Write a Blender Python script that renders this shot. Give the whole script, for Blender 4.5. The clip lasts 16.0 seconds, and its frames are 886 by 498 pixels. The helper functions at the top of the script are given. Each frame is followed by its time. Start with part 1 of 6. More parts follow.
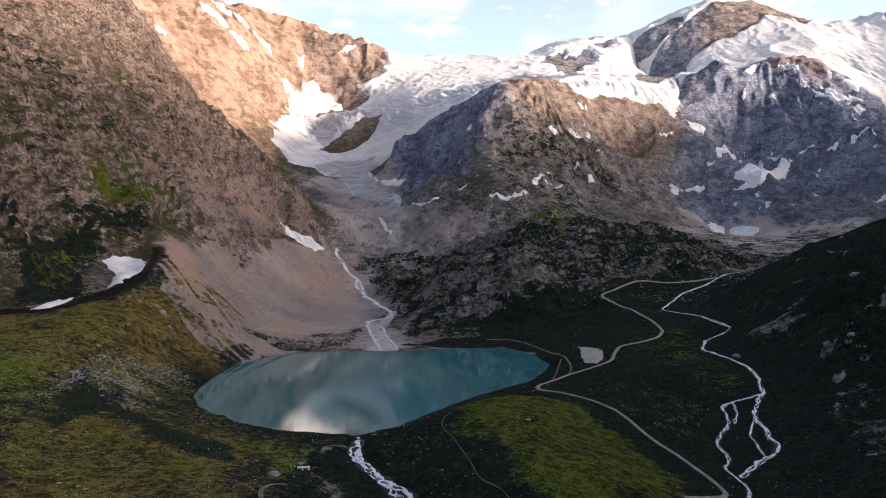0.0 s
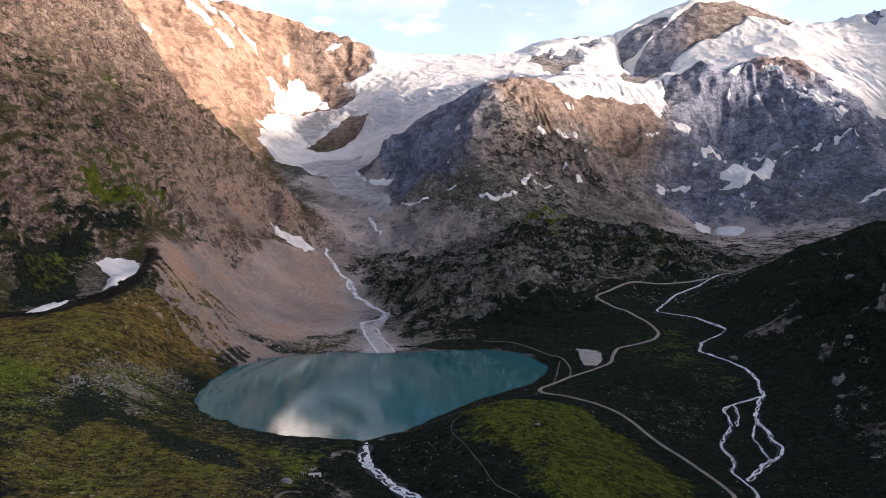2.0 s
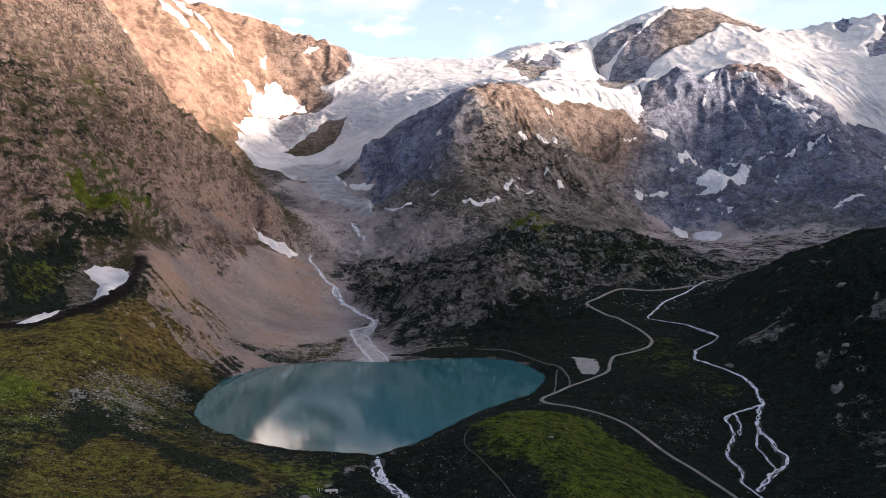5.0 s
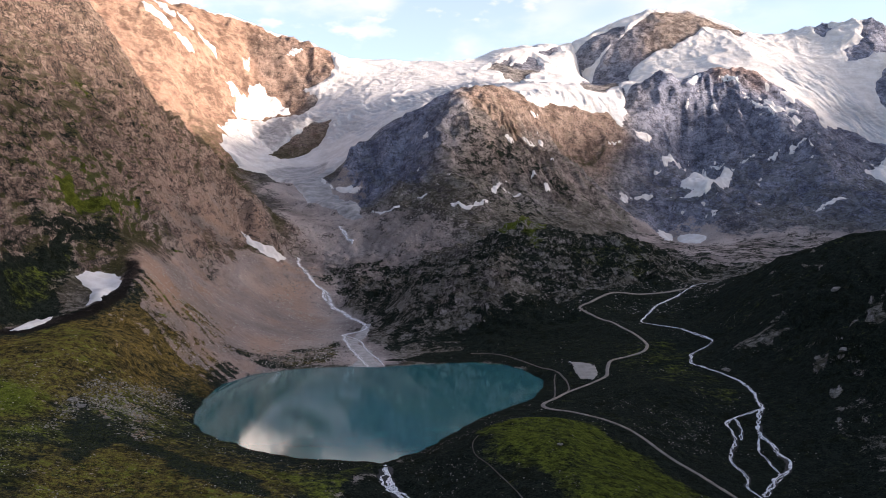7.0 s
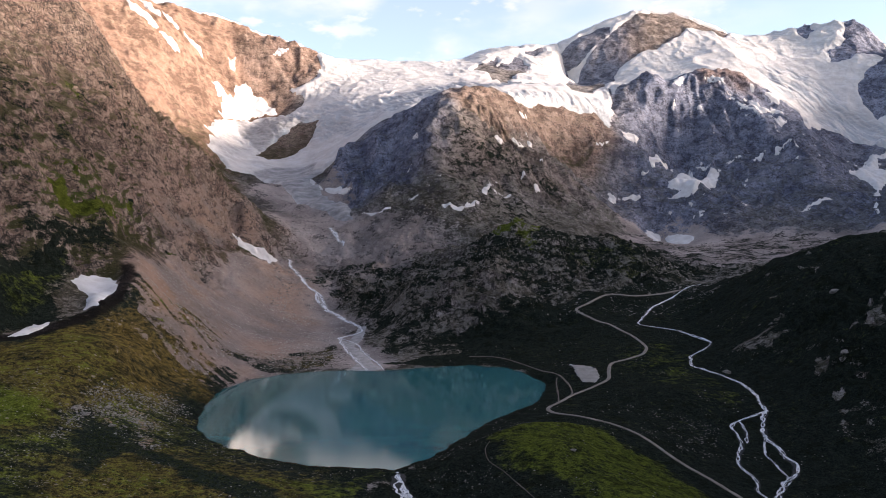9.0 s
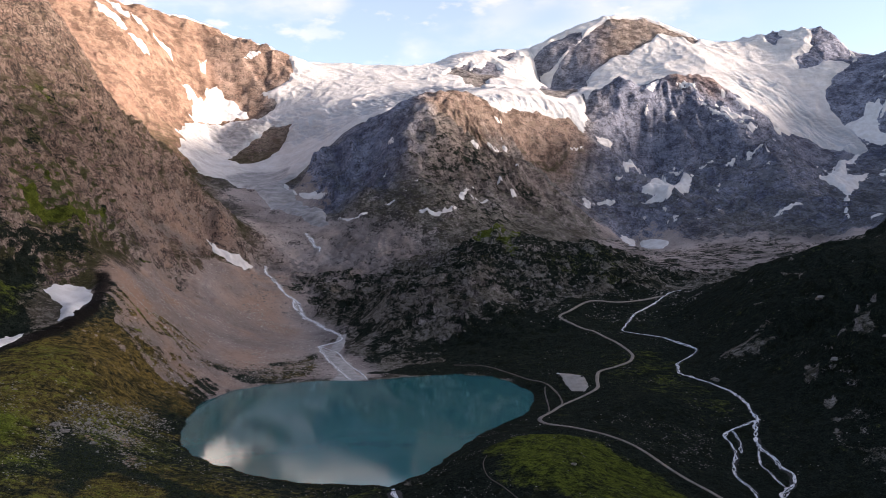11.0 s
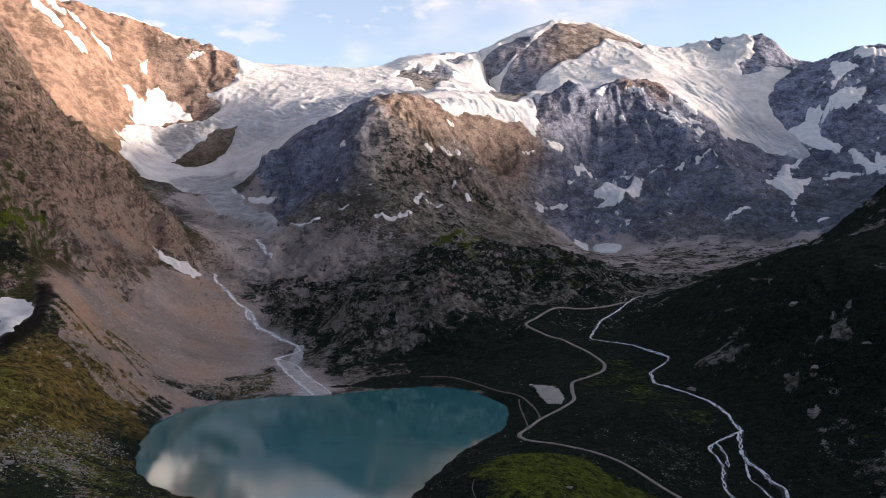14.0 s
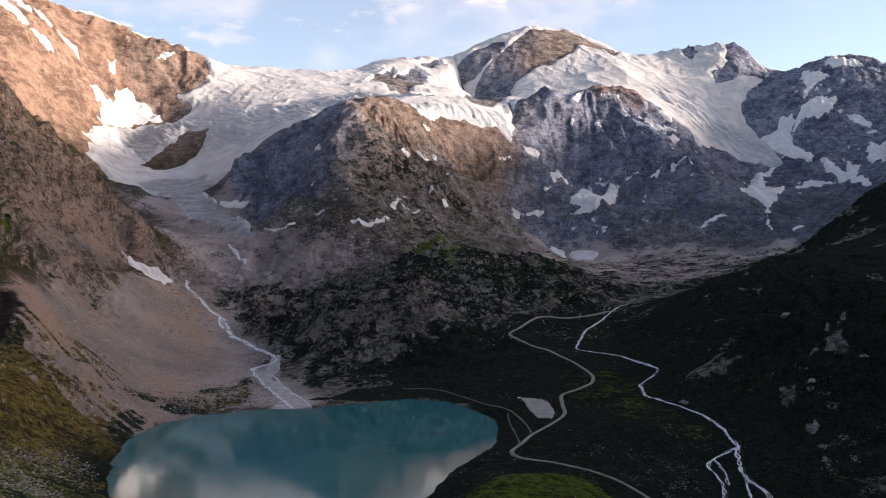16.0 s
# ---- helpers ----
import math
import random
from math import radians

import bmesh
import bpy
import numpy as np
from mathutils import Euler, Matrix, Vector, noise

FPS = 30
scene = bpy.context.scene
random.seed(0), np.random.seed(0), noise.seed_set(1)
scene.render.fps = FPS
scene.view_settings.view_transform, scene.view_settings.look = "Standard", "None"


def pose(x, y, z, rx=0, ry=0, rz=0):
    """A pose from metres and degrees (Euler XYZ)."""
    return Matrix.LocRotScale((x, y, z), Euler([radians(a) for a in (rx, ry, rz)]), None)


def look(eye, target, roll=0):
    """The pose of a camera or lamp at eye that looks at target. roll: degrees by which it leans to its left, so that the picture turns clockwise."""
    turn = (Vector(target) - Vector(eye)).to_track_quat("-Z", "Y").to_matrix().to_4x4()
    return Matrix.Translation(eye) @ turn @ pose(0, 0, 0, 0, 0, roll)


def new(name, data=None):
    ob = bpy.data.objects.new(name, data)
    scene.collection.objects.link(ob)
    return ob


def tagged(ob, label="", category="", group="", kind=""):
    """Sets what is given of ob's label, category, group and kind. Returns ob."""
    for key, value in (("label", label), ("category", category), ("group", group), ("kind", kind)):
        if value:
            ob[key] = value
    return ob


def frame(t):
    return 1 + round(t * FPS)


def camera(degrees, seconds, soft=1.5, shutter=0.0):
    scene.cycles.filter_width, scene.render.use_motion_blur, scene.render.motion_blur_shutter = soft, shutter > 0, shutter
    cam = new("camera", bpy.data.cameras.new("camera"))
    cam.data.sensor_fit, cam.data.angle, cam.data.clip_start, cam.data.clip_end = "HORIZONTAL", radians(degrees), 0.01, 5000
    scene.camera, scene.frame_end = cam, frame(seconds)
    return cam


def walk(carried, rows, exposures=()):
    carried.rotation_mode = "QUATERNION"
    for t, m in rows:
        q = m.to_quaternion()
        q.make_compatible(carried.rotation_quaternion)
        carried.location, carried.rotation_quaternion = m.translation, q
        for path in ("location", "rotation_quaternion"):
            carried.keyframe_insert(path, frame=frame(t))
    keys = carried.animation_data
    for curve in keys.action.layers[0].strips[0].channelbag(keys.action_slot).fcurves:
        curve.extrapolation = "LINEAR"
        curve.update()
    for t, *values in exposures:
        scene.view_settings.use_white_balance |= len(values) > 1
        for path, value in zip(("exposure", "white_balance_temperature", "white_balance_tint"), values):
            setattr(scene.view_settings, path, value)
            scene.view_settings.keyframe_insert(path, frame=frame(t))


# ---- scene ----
cam = camera(55.423, 16.0, soft=0.9)
PATH = [  # seconds, eye, target, lean
    (0.0, (-0.00, -0.00, 168.29), (-0.00, 999.59, 139.69), -0.468),
    (0.5, (-5.36, 0.31, 169.46), (0.51, 999.85, 139.80), -0.431),
    (1.0, (-11.14, 0.95, 170.93), (0.56, 1000.41, 140.26), -0.384),
    (1.5, (-16.48, 1.20, 172.04), (0.83, 1000.57, 141.03), -0.382),
    (2.0, (-22.07, 2.26, 173.56), (1.03, 1001.51, 142.39), -0.385),
    (2.5, (-27.28, 2.85, 174.68), (1.20, 1001.98, 144.11), -0.379),
    (3.0, (-32.95, 3.80, 175.96), (1.61, 1002.75, 145.94), -0.375),
    (3.5, (-38.43, 4.41, 177.59), (2.29, 1003.13, 147.82), -0.400),
    (4.0, (-44.12, 5.23, 178.95), (2.74, 1003.70, 149.47), -0.388),
    (6.5, (-71.54, 11.69, 184.22), (6.58, 1008.27, 157.10), -0.339),
    (7.0, (-77.31, 12.78, 185.15), (6.93, 1008.86, 158.36), -0.351),
    (7.5, (-83.29, 14.11, 186.23), (6.86, 1009.68, 159.77), -0.351),
    (8.0, (-89.15, 15.02, 187.77), (6.45, 1010.09, 161.30), -0.377),
    (8.5, (-95.18, 16.76, 188.82), (6.02, 1011.28, 162.46), -0.385),
    (9.0, (-100.52, 18.91, 189.86), (5.64, 1012.88, 162.23), -0.431),
    (11.5, (-122.83, 45.67, 194.81), (33.41, 1033.14, 172.67), -0.506),
    (12.0, (-125.49, 52.94, 195.67), (43.06, 1038.40, 174.29), -0.521),
    (12.5, (-128.80, 60.52, 196.77), (47.20, 1044.68, 175.35), -0.548),
    (13.0, (-133.29, 68.33, 197.00), (52.70, 1050.65, 175.56), -0.673),
    (13.5, (-137.87, 77.29, 197.41), (59.33, 1057.42, 176.16), -0.727),
    (14.0, (-142.63, 87.26, 197.81), (67.48, 1064.74, 178.05), -0.700),
    (14.5, (-146.88, 96.59, 198.71), (76.07, 1071.25, 180.55), -0.568),
    (15.0, (-150.16, 105.53, 199.50), (81.42, 1078.21, 182.83), -0.467),
    (15.5, (-152.46, 115.30, 200.07), (87.20, 1086.04, 184.81), -0.383),
    (16.0, (-154.48, 124.88, 200.92), (91.31, 1094.10, 186.79), -0.342),
]
walk(cam, [(t, look(eye, target, lean)) for t, eye, target, lean in PATH], [(0.0, 1.87, 6400, 13), (9.0, 1.77, 6380, 13), (16.0, 1.49, 6350, 13)])

# ---- daylight: a low evening sun veiled by thin cloud in the west, pale sky ----
SUN_AZIMUTH, SUN_ELEVATION = 103.0, 9.8   # degrees clockwise from ahead, degrees up


def sky_world():
    world = bpy.data.worlds.new("evening_sky")
    scene.world = world
    world.use_nodes = True
    nt = world.node_tree
    nt.nodes.clear()
    N, L = nt.nodes.new, nt.links.new
    out, bg = N("ShaderNodeOutputWorld"), N("ShaderNodeBackground")
    sky = N("ShaderNodeTexSky")
    sky.sky_type, sky.sun_disc = "NISHITA", False
    sky.sun_elevation, sky.sun_rotation = radians(SUN_ELEVATION), radians(SUN_AZIMUTH)
    sky.altitude, sky.air_density, sky.dust_density, sky.ozone_density = 2000, 1.0, 2.2, 1.2
    # thin clouds, laid over the sky by direction
    co, sep = N("ShaderNodeTexCoord"), N("ShaderNodeSeparateXYZ")
    L(co.outputs["Generated"], sep.inputs[0])
    mp = N("ShaderNodeMapping")
    mp.inputs["Scale"].default_value = (1.0, 1.0, 2.2)
    L(co.outputs["Generated"], mp.inputs[0])
    n1 = N("ShaderNodeTexNoise")
    n1.inputs["Scale"].default_value, n1.inputs["Detail"].default_value, n1.inputs["Roughness"].default_value = 8.0, 5.0, 0.52
    L(mp.outputs[0], n1.inputs["Vector"])
    n2 = N("ShaderNodeTexNoise")
    n2.inputs["Scale"].default_value, n2.inputs["Detail"].default_value = 2.6, 3.0
    L(mp.outputs[0], n2.inputs["Vector"])

    def maths(op, a, b=0.0):
        m = N("ShaderNodeMath")
        m.operation = op
        for k, v in enumerate((a, b)):
            if hasattr(v, "is_linked"):
                L(v, m.inputs[k])
            else:
                m.inputs[k].default_value = v
        return m.outputs[0]

    def ramp(v, lo, hi):
        m = N("ShaderNodeMapRange")
        m.interpolation_type = "SMOOTHSTEP"
        m.inputs["From Min"].default_value, m.inputs["From Max"].default_value = lo, hi
        L(v, m.inputs["Value"])
        return m.outputs[0]

    n3 = N("ShaderNodeTexNoise")
    n3.inputs["Scale"].default_value, n3.inputs["Detail"].default_value, n3.inputs["Roughness"].default_value = 17.0, 5.0, 0.55
    L(mp.outputs[0], n3.inputs["Vector"])
    cirrus = maths("MULTIPLY", ramp(n1.outputs["Fac"], 0.44, 0.68), ramp(n2.outputs["Fac"], 0.36, 0.58))   # thin veil
    puffs = maths("MULTIPLY", ramp(n3.outputs["Fac"], 0.54, 0.68), ramp(n2.outputs["Fac"], 0.40, 0.56))   # small pink clouds
    west = ramp(sep.outputs["X"], -0.5, 0.8)   # the cloud thickens towards the sun
    bank = maths("MULTIPLY", maths("MULTIPLY", ramp(n1.outputs["Fac"], 0.40, 0.56), west), maths("MULTIPLY", ramp(sep.outputs["Z"], 0.255, 0.34), ramp(sep.outputs["Z"], 0.60, 0.42)))
    high = maths("MULTIPLY", ramp(n1.outputs["Fac"], 0.34, 0.58), ramp(sep.outputs["Z"], 0.42, 0.60))   # broken evening cloud overhead
    cloud = maths("ADD", maths("MULTIPLY", cirrus, 0.20), maths("ADD", maths("MULTIPLY", puffs, 0.24), maths("MULTIPLY", ramp(sep.outputs["Z"], 0.5, 0.25), 0.11)))
    cloud = maths("MINIMUM", maths("ADD", maths("ADD", cloud, maths("MULTIPLY", bank, 0.85)), maths("MULTIPLY", high, 0.06)), 1.0)
    mix = N("ShaderNodeMix")
    mix.data_type = "RGBA"
    L(cloud, mix.inputs["Factor"])
    L(sky.outputs[0], mix.inputs[6])
    mix.inputs[7].default_value = (7.2, 5.5, 4.5, 1)
    # the glow of the sun through the veil of cloud
    glow = maths("MULTIPLY", ramp(sep.outputs["X"], 0.66, 1.0), maths("MULTIPLY", ramp(sep.outputs["Z"], 0.0, 0.14), ramp(sep.outputs["Z"], 0.75, 0.25)))
    veil = N("ShaderNodeMix")
    veil.data_type = "RGBA"
    L(glow, veil.inputs["Factor"])
    L(mix.outputs[2], veil.inputs[6])
    veil.inputs[7].default_value = (34.0, 27.0, 22.0, 1)
    L(veil.outputs[2], bg.inputs["Color"])
    bg.inputs["Strength"].default_value = 0.105
    L(bg.outputs[0], out.inputs["Surface"])


sky_world()
sun = new("sun", bpy.data.lights.new("sun", "SUN"))
sun.data.energy, sun.data.angle, sun.data.color = 4.0, radians(7.0), (1.0, 0.80, 0.64)
a, e = radians(SUN_AZIMUTH), radians(SUN_ELEVATION)
sun.matrix_world = look((math.sin(a) * math.cos(e) * 3000, math.cos(a) * math.cos(e) * 3000, math.sin(e) * 3000), (0, 0, 0))
# ---- landform: crest, foot and valley lines (x, y, z), each with the height of its roughness ----
SHORE = [(-249, 825), (-257, 874), (-259, 950), (-253, 1027), (-224, 1092), (-185, 1119), (-141, 1130), (-103, 1130),
         (-65, 1124), (-4, 1140), (58, 1147), (102, 1123), (121, 1060), (124, 988), (112, 943), (86, 890), (54, 855),
         (24, 814), (-3, 765), (-23, 727), (-41, 701), (-58, 681), (-71, 672), (-90, 678), (-114, 686), (-138, 691),
         (-160, 705), (-184, 727), (-215, 768), (-237, 798)]
LANDFORM = []


def landline(name, rough, line):
    """A crest, foot or valley line of the land, and the height of the roughness along it."""
    LANDFORM.append((rough, line))


landline("east_slope_crest", 15, [(-1150, 1300, 1050), (-820, 1560, 800), (-680, 1600, 680), (-598, 1620, 600), (-562, 1640, 553), (-529, 1665, 498), (-507, 1725, 440), (-476, 1830, 400), (-440, 1850, 374), (-404, 1855, 333), (-370, 1865, 296), (-335, 1873, 255)])
landline("east_slope_top", 15, [(-1000, 1100, 760), (-760, 1250, 560), (-634, 1478, 520), (-586, 1538, 512), (-582, 1512, 462), (-527, 1483, 379)])
landline("east_slope_mid", 14, [(-800, 900, 480), (-680, 1020, 390), (-562, 1281, 353), (-528, 1188, 274), (-485, 1261, 228), (-459, 1613, 305), (-427, 1654, 242), (-403, 1810, 270)])
landline("east_slope_low", 11, [(-760, 780, 330), (-640, 900, 250), (-507, 1093, 166), (-482, 1179, 189), (-423, 1317, 189), (-399, 1391, 153), (-366, 1449, 124), (-370, 1820, 200), (-359, 1861, 174)])
landline("behind_the_spur", 10, [(-800, 2050, 560), (-640, 2080, 380), (-500, 2080, 290), (-420, 2150, 265), (-380, 2300, 275)])
landline("behind_the_spur_far", 10, [(-1300, 2200, 760), (-900, 2330, 560), (-700, 2420, 455), (-560, 2500, 385)])
landline("trough", 3, [(-620, 820, 110), (-489, 1022, 130), (-475, 962, 94), (-447, 985, 79), (-425, 1050, 96), (-406, 1110, 108), (-425, 1160, 116)])
landline("moraine_crest", 1.5, [(-600, 800, 82), (-530, 850, 80), (-468, 925, 79), (-430, 985, 88), (-402, 1055, 106), (-384, 1115, 124), (-380, 1165, 136), (-390, 1215, 146), (-395, 1290, 150)])
landline("moraine_flank", 2, [(-520, 740, 66), (-404, 845, 70), (-362, 844, 66), (-348, 921, 72), (-334, 1021, 58), (-356, 1203, 94), (-310, 1370, 72), (-263, 1583, 63)])
landline("moraine_foot", 2.5, [(-440, 640, 52), (-363, 749, 52), (-336, 762, 36), (-318, 910, 35), (-290, 1010, 28), (-298, 1107, 50), (-259, 1215, 27), (-230, 1370, 30), (-200, 1500, 36)])
landline("talus_top", 6, [(-264, 1865, 117), (-300, 1700, 130), (-216, 1870, 111)])
landline("west_bench", 2.5, [(-308, 784, 27), (-287, 900, 17), (-266, 1041, 16), (-319, 635, 35), (-288, 661, 24), (-246, 655, 19), (-208, 612, 18)])
landline("near_meadow", 2, [(-241, 547, 18), (-178, 517, 17), (-145, 569, 9), (-118, 620, 3), (-105, 559, 2), (-152, 480, 16), (-90, 520, 0)])
landline("outlet_bed", 1.2, [(-71, 668, -1), (-62, 640, -4), (-45, 600, -9), (-36, 540, -16), (-30, 450, -26), (-60, 300, -40)])
landline("near_knoll_crest", 2.5, [(-25, 650, 9), (-8, 690, 12), (21, 718, 17), (46, 728, 21), (70, 740, 20), (88, 742, 17)])
landline("near_knoll_brow", 1.2, [(100, 795, 9), (114, 785, 8), (128, 765, 7)])
landline("near_knoll_back", 2, [(0, 655, 17), (37, 659, 24), (43, 636, 22), (60, 690, 21), (86, 694, 14), (70, 552, 14), (32, 543, 10), (-10, 560, 4)])
landline("near_knoll_foot", 2, [(85, 780, 5), (122, 650, -2), (130, 720, 2), (150, 560, -12), (110, 480, -8), (-36, 611, -4)])
landline("valley_floor", 2, [(94, 838, 3), (169, 793, 2), (201, 760, -12), (235, 884, 15), (179, 962, 10), (168, 1026, 17), (140, 1000, 8), (283, 1094, 26), (270, 1221, 44), (242, 1297, 55)])
landline("river_bed", 1, [(500, 1500, 78), (450, 1380, 62), (410, 1240, 42), (363, 1094, 25), (331, 1062, 18), (350, 960, 11), (334, 888, 4), (300, 830, -8), (262, 769, -22), (270, 709, -27), (250, 600, -38), (230, 400, -55), (200, 200, -70)])
landline("west_hill_foot", 3, [(374, 1030, 36), (400, 940, 28), (380, 850, 16), (345, 760, -8), (320, 650, -22), (310, 500, -34)])
landline("west_hill_mid", 9, [(436, 996, 58), (489, 997, 108), (413, 868, 52), (399, 763, 24), (480, 860, 84), (470, 700, 50), (450, 540, 30)])
landline("west_hill_crest", 6, [(900, 820, 300), (767, 1010, 176), (680, 1080, 174), (614, 1150, 170), (572, 1165, 157), (540, 1210, 142), (522, 1250, 122), (505, 1310, 103), (500, 1400, 84)])
landline("west_hill_brow", 9, [(760, 700, 210), (640, 860, 166), (551, 989, 148), (560, 700, 110)])
landline("west_hill_back", 4, [(800, 1250, 178), (700, 1330, 140), (620, 1420, 108)])
landline("second_hill", 7, [(1500, 1560, 480), (1300, 1610, 372), (1200, 1640, 305), (1161, 1650, 292), (1119, 1650, 256), (1063, 1650, 212), (1035, 1655, 184), (970, 1700, 150)])
landline("second_hill_back", 4, [(982, 1800, 137), (1092, 1830, 145), (1183, 1850, 165), (1246, 1850, 191), (1325, 1850, 245)])
landline("gap_behind_second_hill", 5, [(1117, 2000, 147), (1252, 2050, 150), (1337, 2050, 170), (1425, 2050, 220)])
landline("second_hill_front", 7, [(1150, 1400, 292), (915, 1419, 206), (860, 1500, 160), (780, 1560, 120)])
landline("knob_crest", 10, [(40, 1440, 108), (65, 1480, 126), (119, 1530, 155), (175, 1570, 181), (216, 1600, 201), (241, 1592, 190), (296, 1600, 176), (352, 1610, 172), (403, 1600, 168), (457, 1600, 152), (510, 1600, 119), (543, 1600, 100)])
landline("knob_front", 13, [(102, 1328, 78), (130, 1393, 130), (204, 1438, 128), (280, 1503, 145), (315, 1482, 115), (404, 1539, 132), (433, 1437, 85)])
landline("knob_foot", 6, [(-15, 1317, 26), (63, 1294, 22), (212, 1336, 66), (330, 1330, 60), (120, 1230, 20), (60, 1190, 8)])
landline("knob_back", 5, [(180, 1760, 150), (300, 1780, 128), (420, 1780, 122), (540, 1800, 118), (640, 1900, 120)])
landline("delta", 1, [(-150, 1165, 2), (-94, 1249, 5), (-18, 1307, 14), (-60, 1180, 2), (-120, 1400, 12), (-140, 1624, 31), (10, 1200, 8)])
landline("rock_bowl", 13, [(-87, 1637, 78), (-9, 1654, 99), (-178, 1965, 136), (-100, 1966, 136), (-21, 1972, 187), (73, 1882, 150), (-60, 1780, 108), (60, 1600, 112)])
landline("ice_snout", 4, [(-137, 2026, 178), (-113, 2020, 172), (-254, 2104, 210), (-300, 2200, 235), (-172, 2527, 271), (-356, 2415, 298)])
landline("ice_tongue", 3, [(-314, 2643, 329), (-251, 2738, 370), (-475, 3026, 489), (-305, 3003, 506), (-362, 3058, 552)])
landline("hump_ridge", 9, [(-215, 2520, 352), (-138, 2500, 418), (-37, 2480, 468), (80, 2490, 524), (148, 2510, 560), (184, 2540, 590), (240, 2600, 613), (313, 2630, 621), (368, 2650, 615), (415, 2700, 600)])
landline("hump_face", 16, [(219, 2287, 460), (321, 2431, 445), (570, 2793, 505), (640, 2767, 408)])
landline("hump_spur", 12, [(190, 2475, 571), (140, 2377, 510), (109, 2275, 445), (66, 2210, 367), (12, 2147, 301)])
landline("hump_shaded_flank", 10, [(-112, 2546, 415), (-144, 2518, 365), (-55, 2440, 361), (-21, 2502, 459), (22, 2452, 409)])
landline("hump_low", 13, [(-60, 2300, 300), (97, 2119, 327), (381, 2328, 335), (404, 2319, 302), (733, 2700, 310)])
landline("hump_foot", 8, [(-80, 2150, 230), (60, 2010, 226), (216, 2057, 239), (490, 2309, 231), (600, 2350, 190)])
landline("plain", 3, [(700, 2100, 135), (839, 2547, 138), (872, 2593, 134), (1086, 2338, 145), (760, 1800, 118)])
landline("hump_back", 4, [(-105, 2640, 430), (4, 2775, 546), (150, 2750, 570), (300, 2760, 590), (434, 2810, 618), (662, 2988, 651), (800, 3010, 640)])
landline("icefield", 4, [(-250, 3250, 660), (-100, 3150, 658), (100, 3200, 695), (272, 3314, 748), (512, 3500, 812), (700, 3400, 750), (894, 3600, 800)])
landline("saddle_crest", 3, [(-219, 3600, 885), (-103, 3750, 906), (15, 3850, 917), (126, 3880, 916), (256, 3900, 914), (321, 3910, 914)])
landline("saddle_back", 3, [(-200, 4300, 700), (200, 4400, 700), (700, 4500, 800), (1400, 4600, 900), (2100, 4500, 850), (2900, 4100, 750)])
landline("lit_ridge_crest", 9, [(-1700, 2900, 1350), (-1200, 3150, 1180), (-860, 3350, 1058), (-760, 3430, 1054), (-640, 3480, 1026), (-518, 3530, 997), (-426, 3540, 962), (-331, 3530, 934), (-270, 3500, 905), (-236, 3467, 872)])
landline("lit_ridge_back", 5, [(-1600, 3700, 1000), (-900, 3950, 880), (-500, 4000, 850)])
landline("lit_ridge_face", 12, [(-1350, 2700, 1030), (-795, 3062, 934), (-720, 3076, 860), (-545, 3340, 823), (-488, 3424, 918), (-335, 3466, 915), (-287, 3389, 792)])
landline("lit_ridge_low", 12, [(-1100, 2550, 800), (-728, 2844, 688), (-660, 2955, 612), (-549, 3222, 675), (-409, 3275, 642)])
landline("peak_crest", 5, [(380, 3920, 945), (472, 4000, 990), (605, 4000, 1030), (649, 3950, 1040), (763, 3980, 1034), (891, 4050, 1066), (1019, 4100, 1124), (1142, 4120, 1190), (1291, 4120, 1240), (1395, 4118, 1253), (1498, 4110, 1250), (1616, 4100, 1197), (1736, 4090, 1157), (1796, 4084, 1118)])
landline("peak_face", 6, [(512, 3678, 891), (706, 3814, 930), (1082, 3985, 1103), (1083, 3725, 866), (1250, 3850, 1010), (1547, 3959, 1105)])
landline("peak_foot", 4, [(900, 3880, 830), (1000, 3560, 790), (1250, 3620, 850), (1600, 3700, 960), (1880, 3777, 966)])
landline("twin_crest", 8, [(1931, 4100, 1113), (2071, 4120, 1138), (2135, 4090, 1150), (2170, 4070, 1214), (2198, 4030, 1149), (2249, 3980, 1152), (2275, 3920, 1163), (2320, 3890, 1167), (2346, 3870, 1141), (2376, 3830, 1100), (2395, 3770, 1010), (2374, 3690, 955)])
landline("west_massif_crest", 9, [(2407, 3650, 962), (2494, 3600, 991), (2541, 3560, 1017), (2571, 3540, 1033), (2663, 3500, 1037), (2731, 3470, 1028), (2832, 3450, 985), (3100, 3350, 950), (3400, 3000, 980)])
landline("west_massif_face", 12, [(2332, 3327, 860), (2330, 3100, 640), (2500, 2950, 600), (2650, 2700, 580), (2150, 2850, 430), (2900, 2400, 930)])
landline("west_massif_foot", 7, [(1738, 2994, 390), (1807, 2946, 354), (1902, 3116, 465), (1483, 2319, 206), (1397, 2160, 214), (1700, 2300, 290), (1900, 2500, 330), (1500, 1900, 330)])
landline("west_icefall", 4, [(1750, 3450, 760), (2050, 3500, 790), (2100, 3300, 620), (1950, 3250, 560)])
landline("dome_crest", 9, [(849, 3080, 632), (912, 3120, 714), (983, 3150, 757), (1060, 3160, 773), (1109, 3155, 737), (1188, 3220, 762), (1286, 3280, 803), (1400, 3290, 804), (1456, 3270, 790), (1503, 3230, 742), (1554, 3200, 708), (1593, 3150, 650), (1600, 3080, 573)])
landline("dome_back", 4, [(950, 3260, 720), (1100, 3300, 730), (1300, 3380, 790), (1495, 3330, 765), (1620, 3280, 690)])
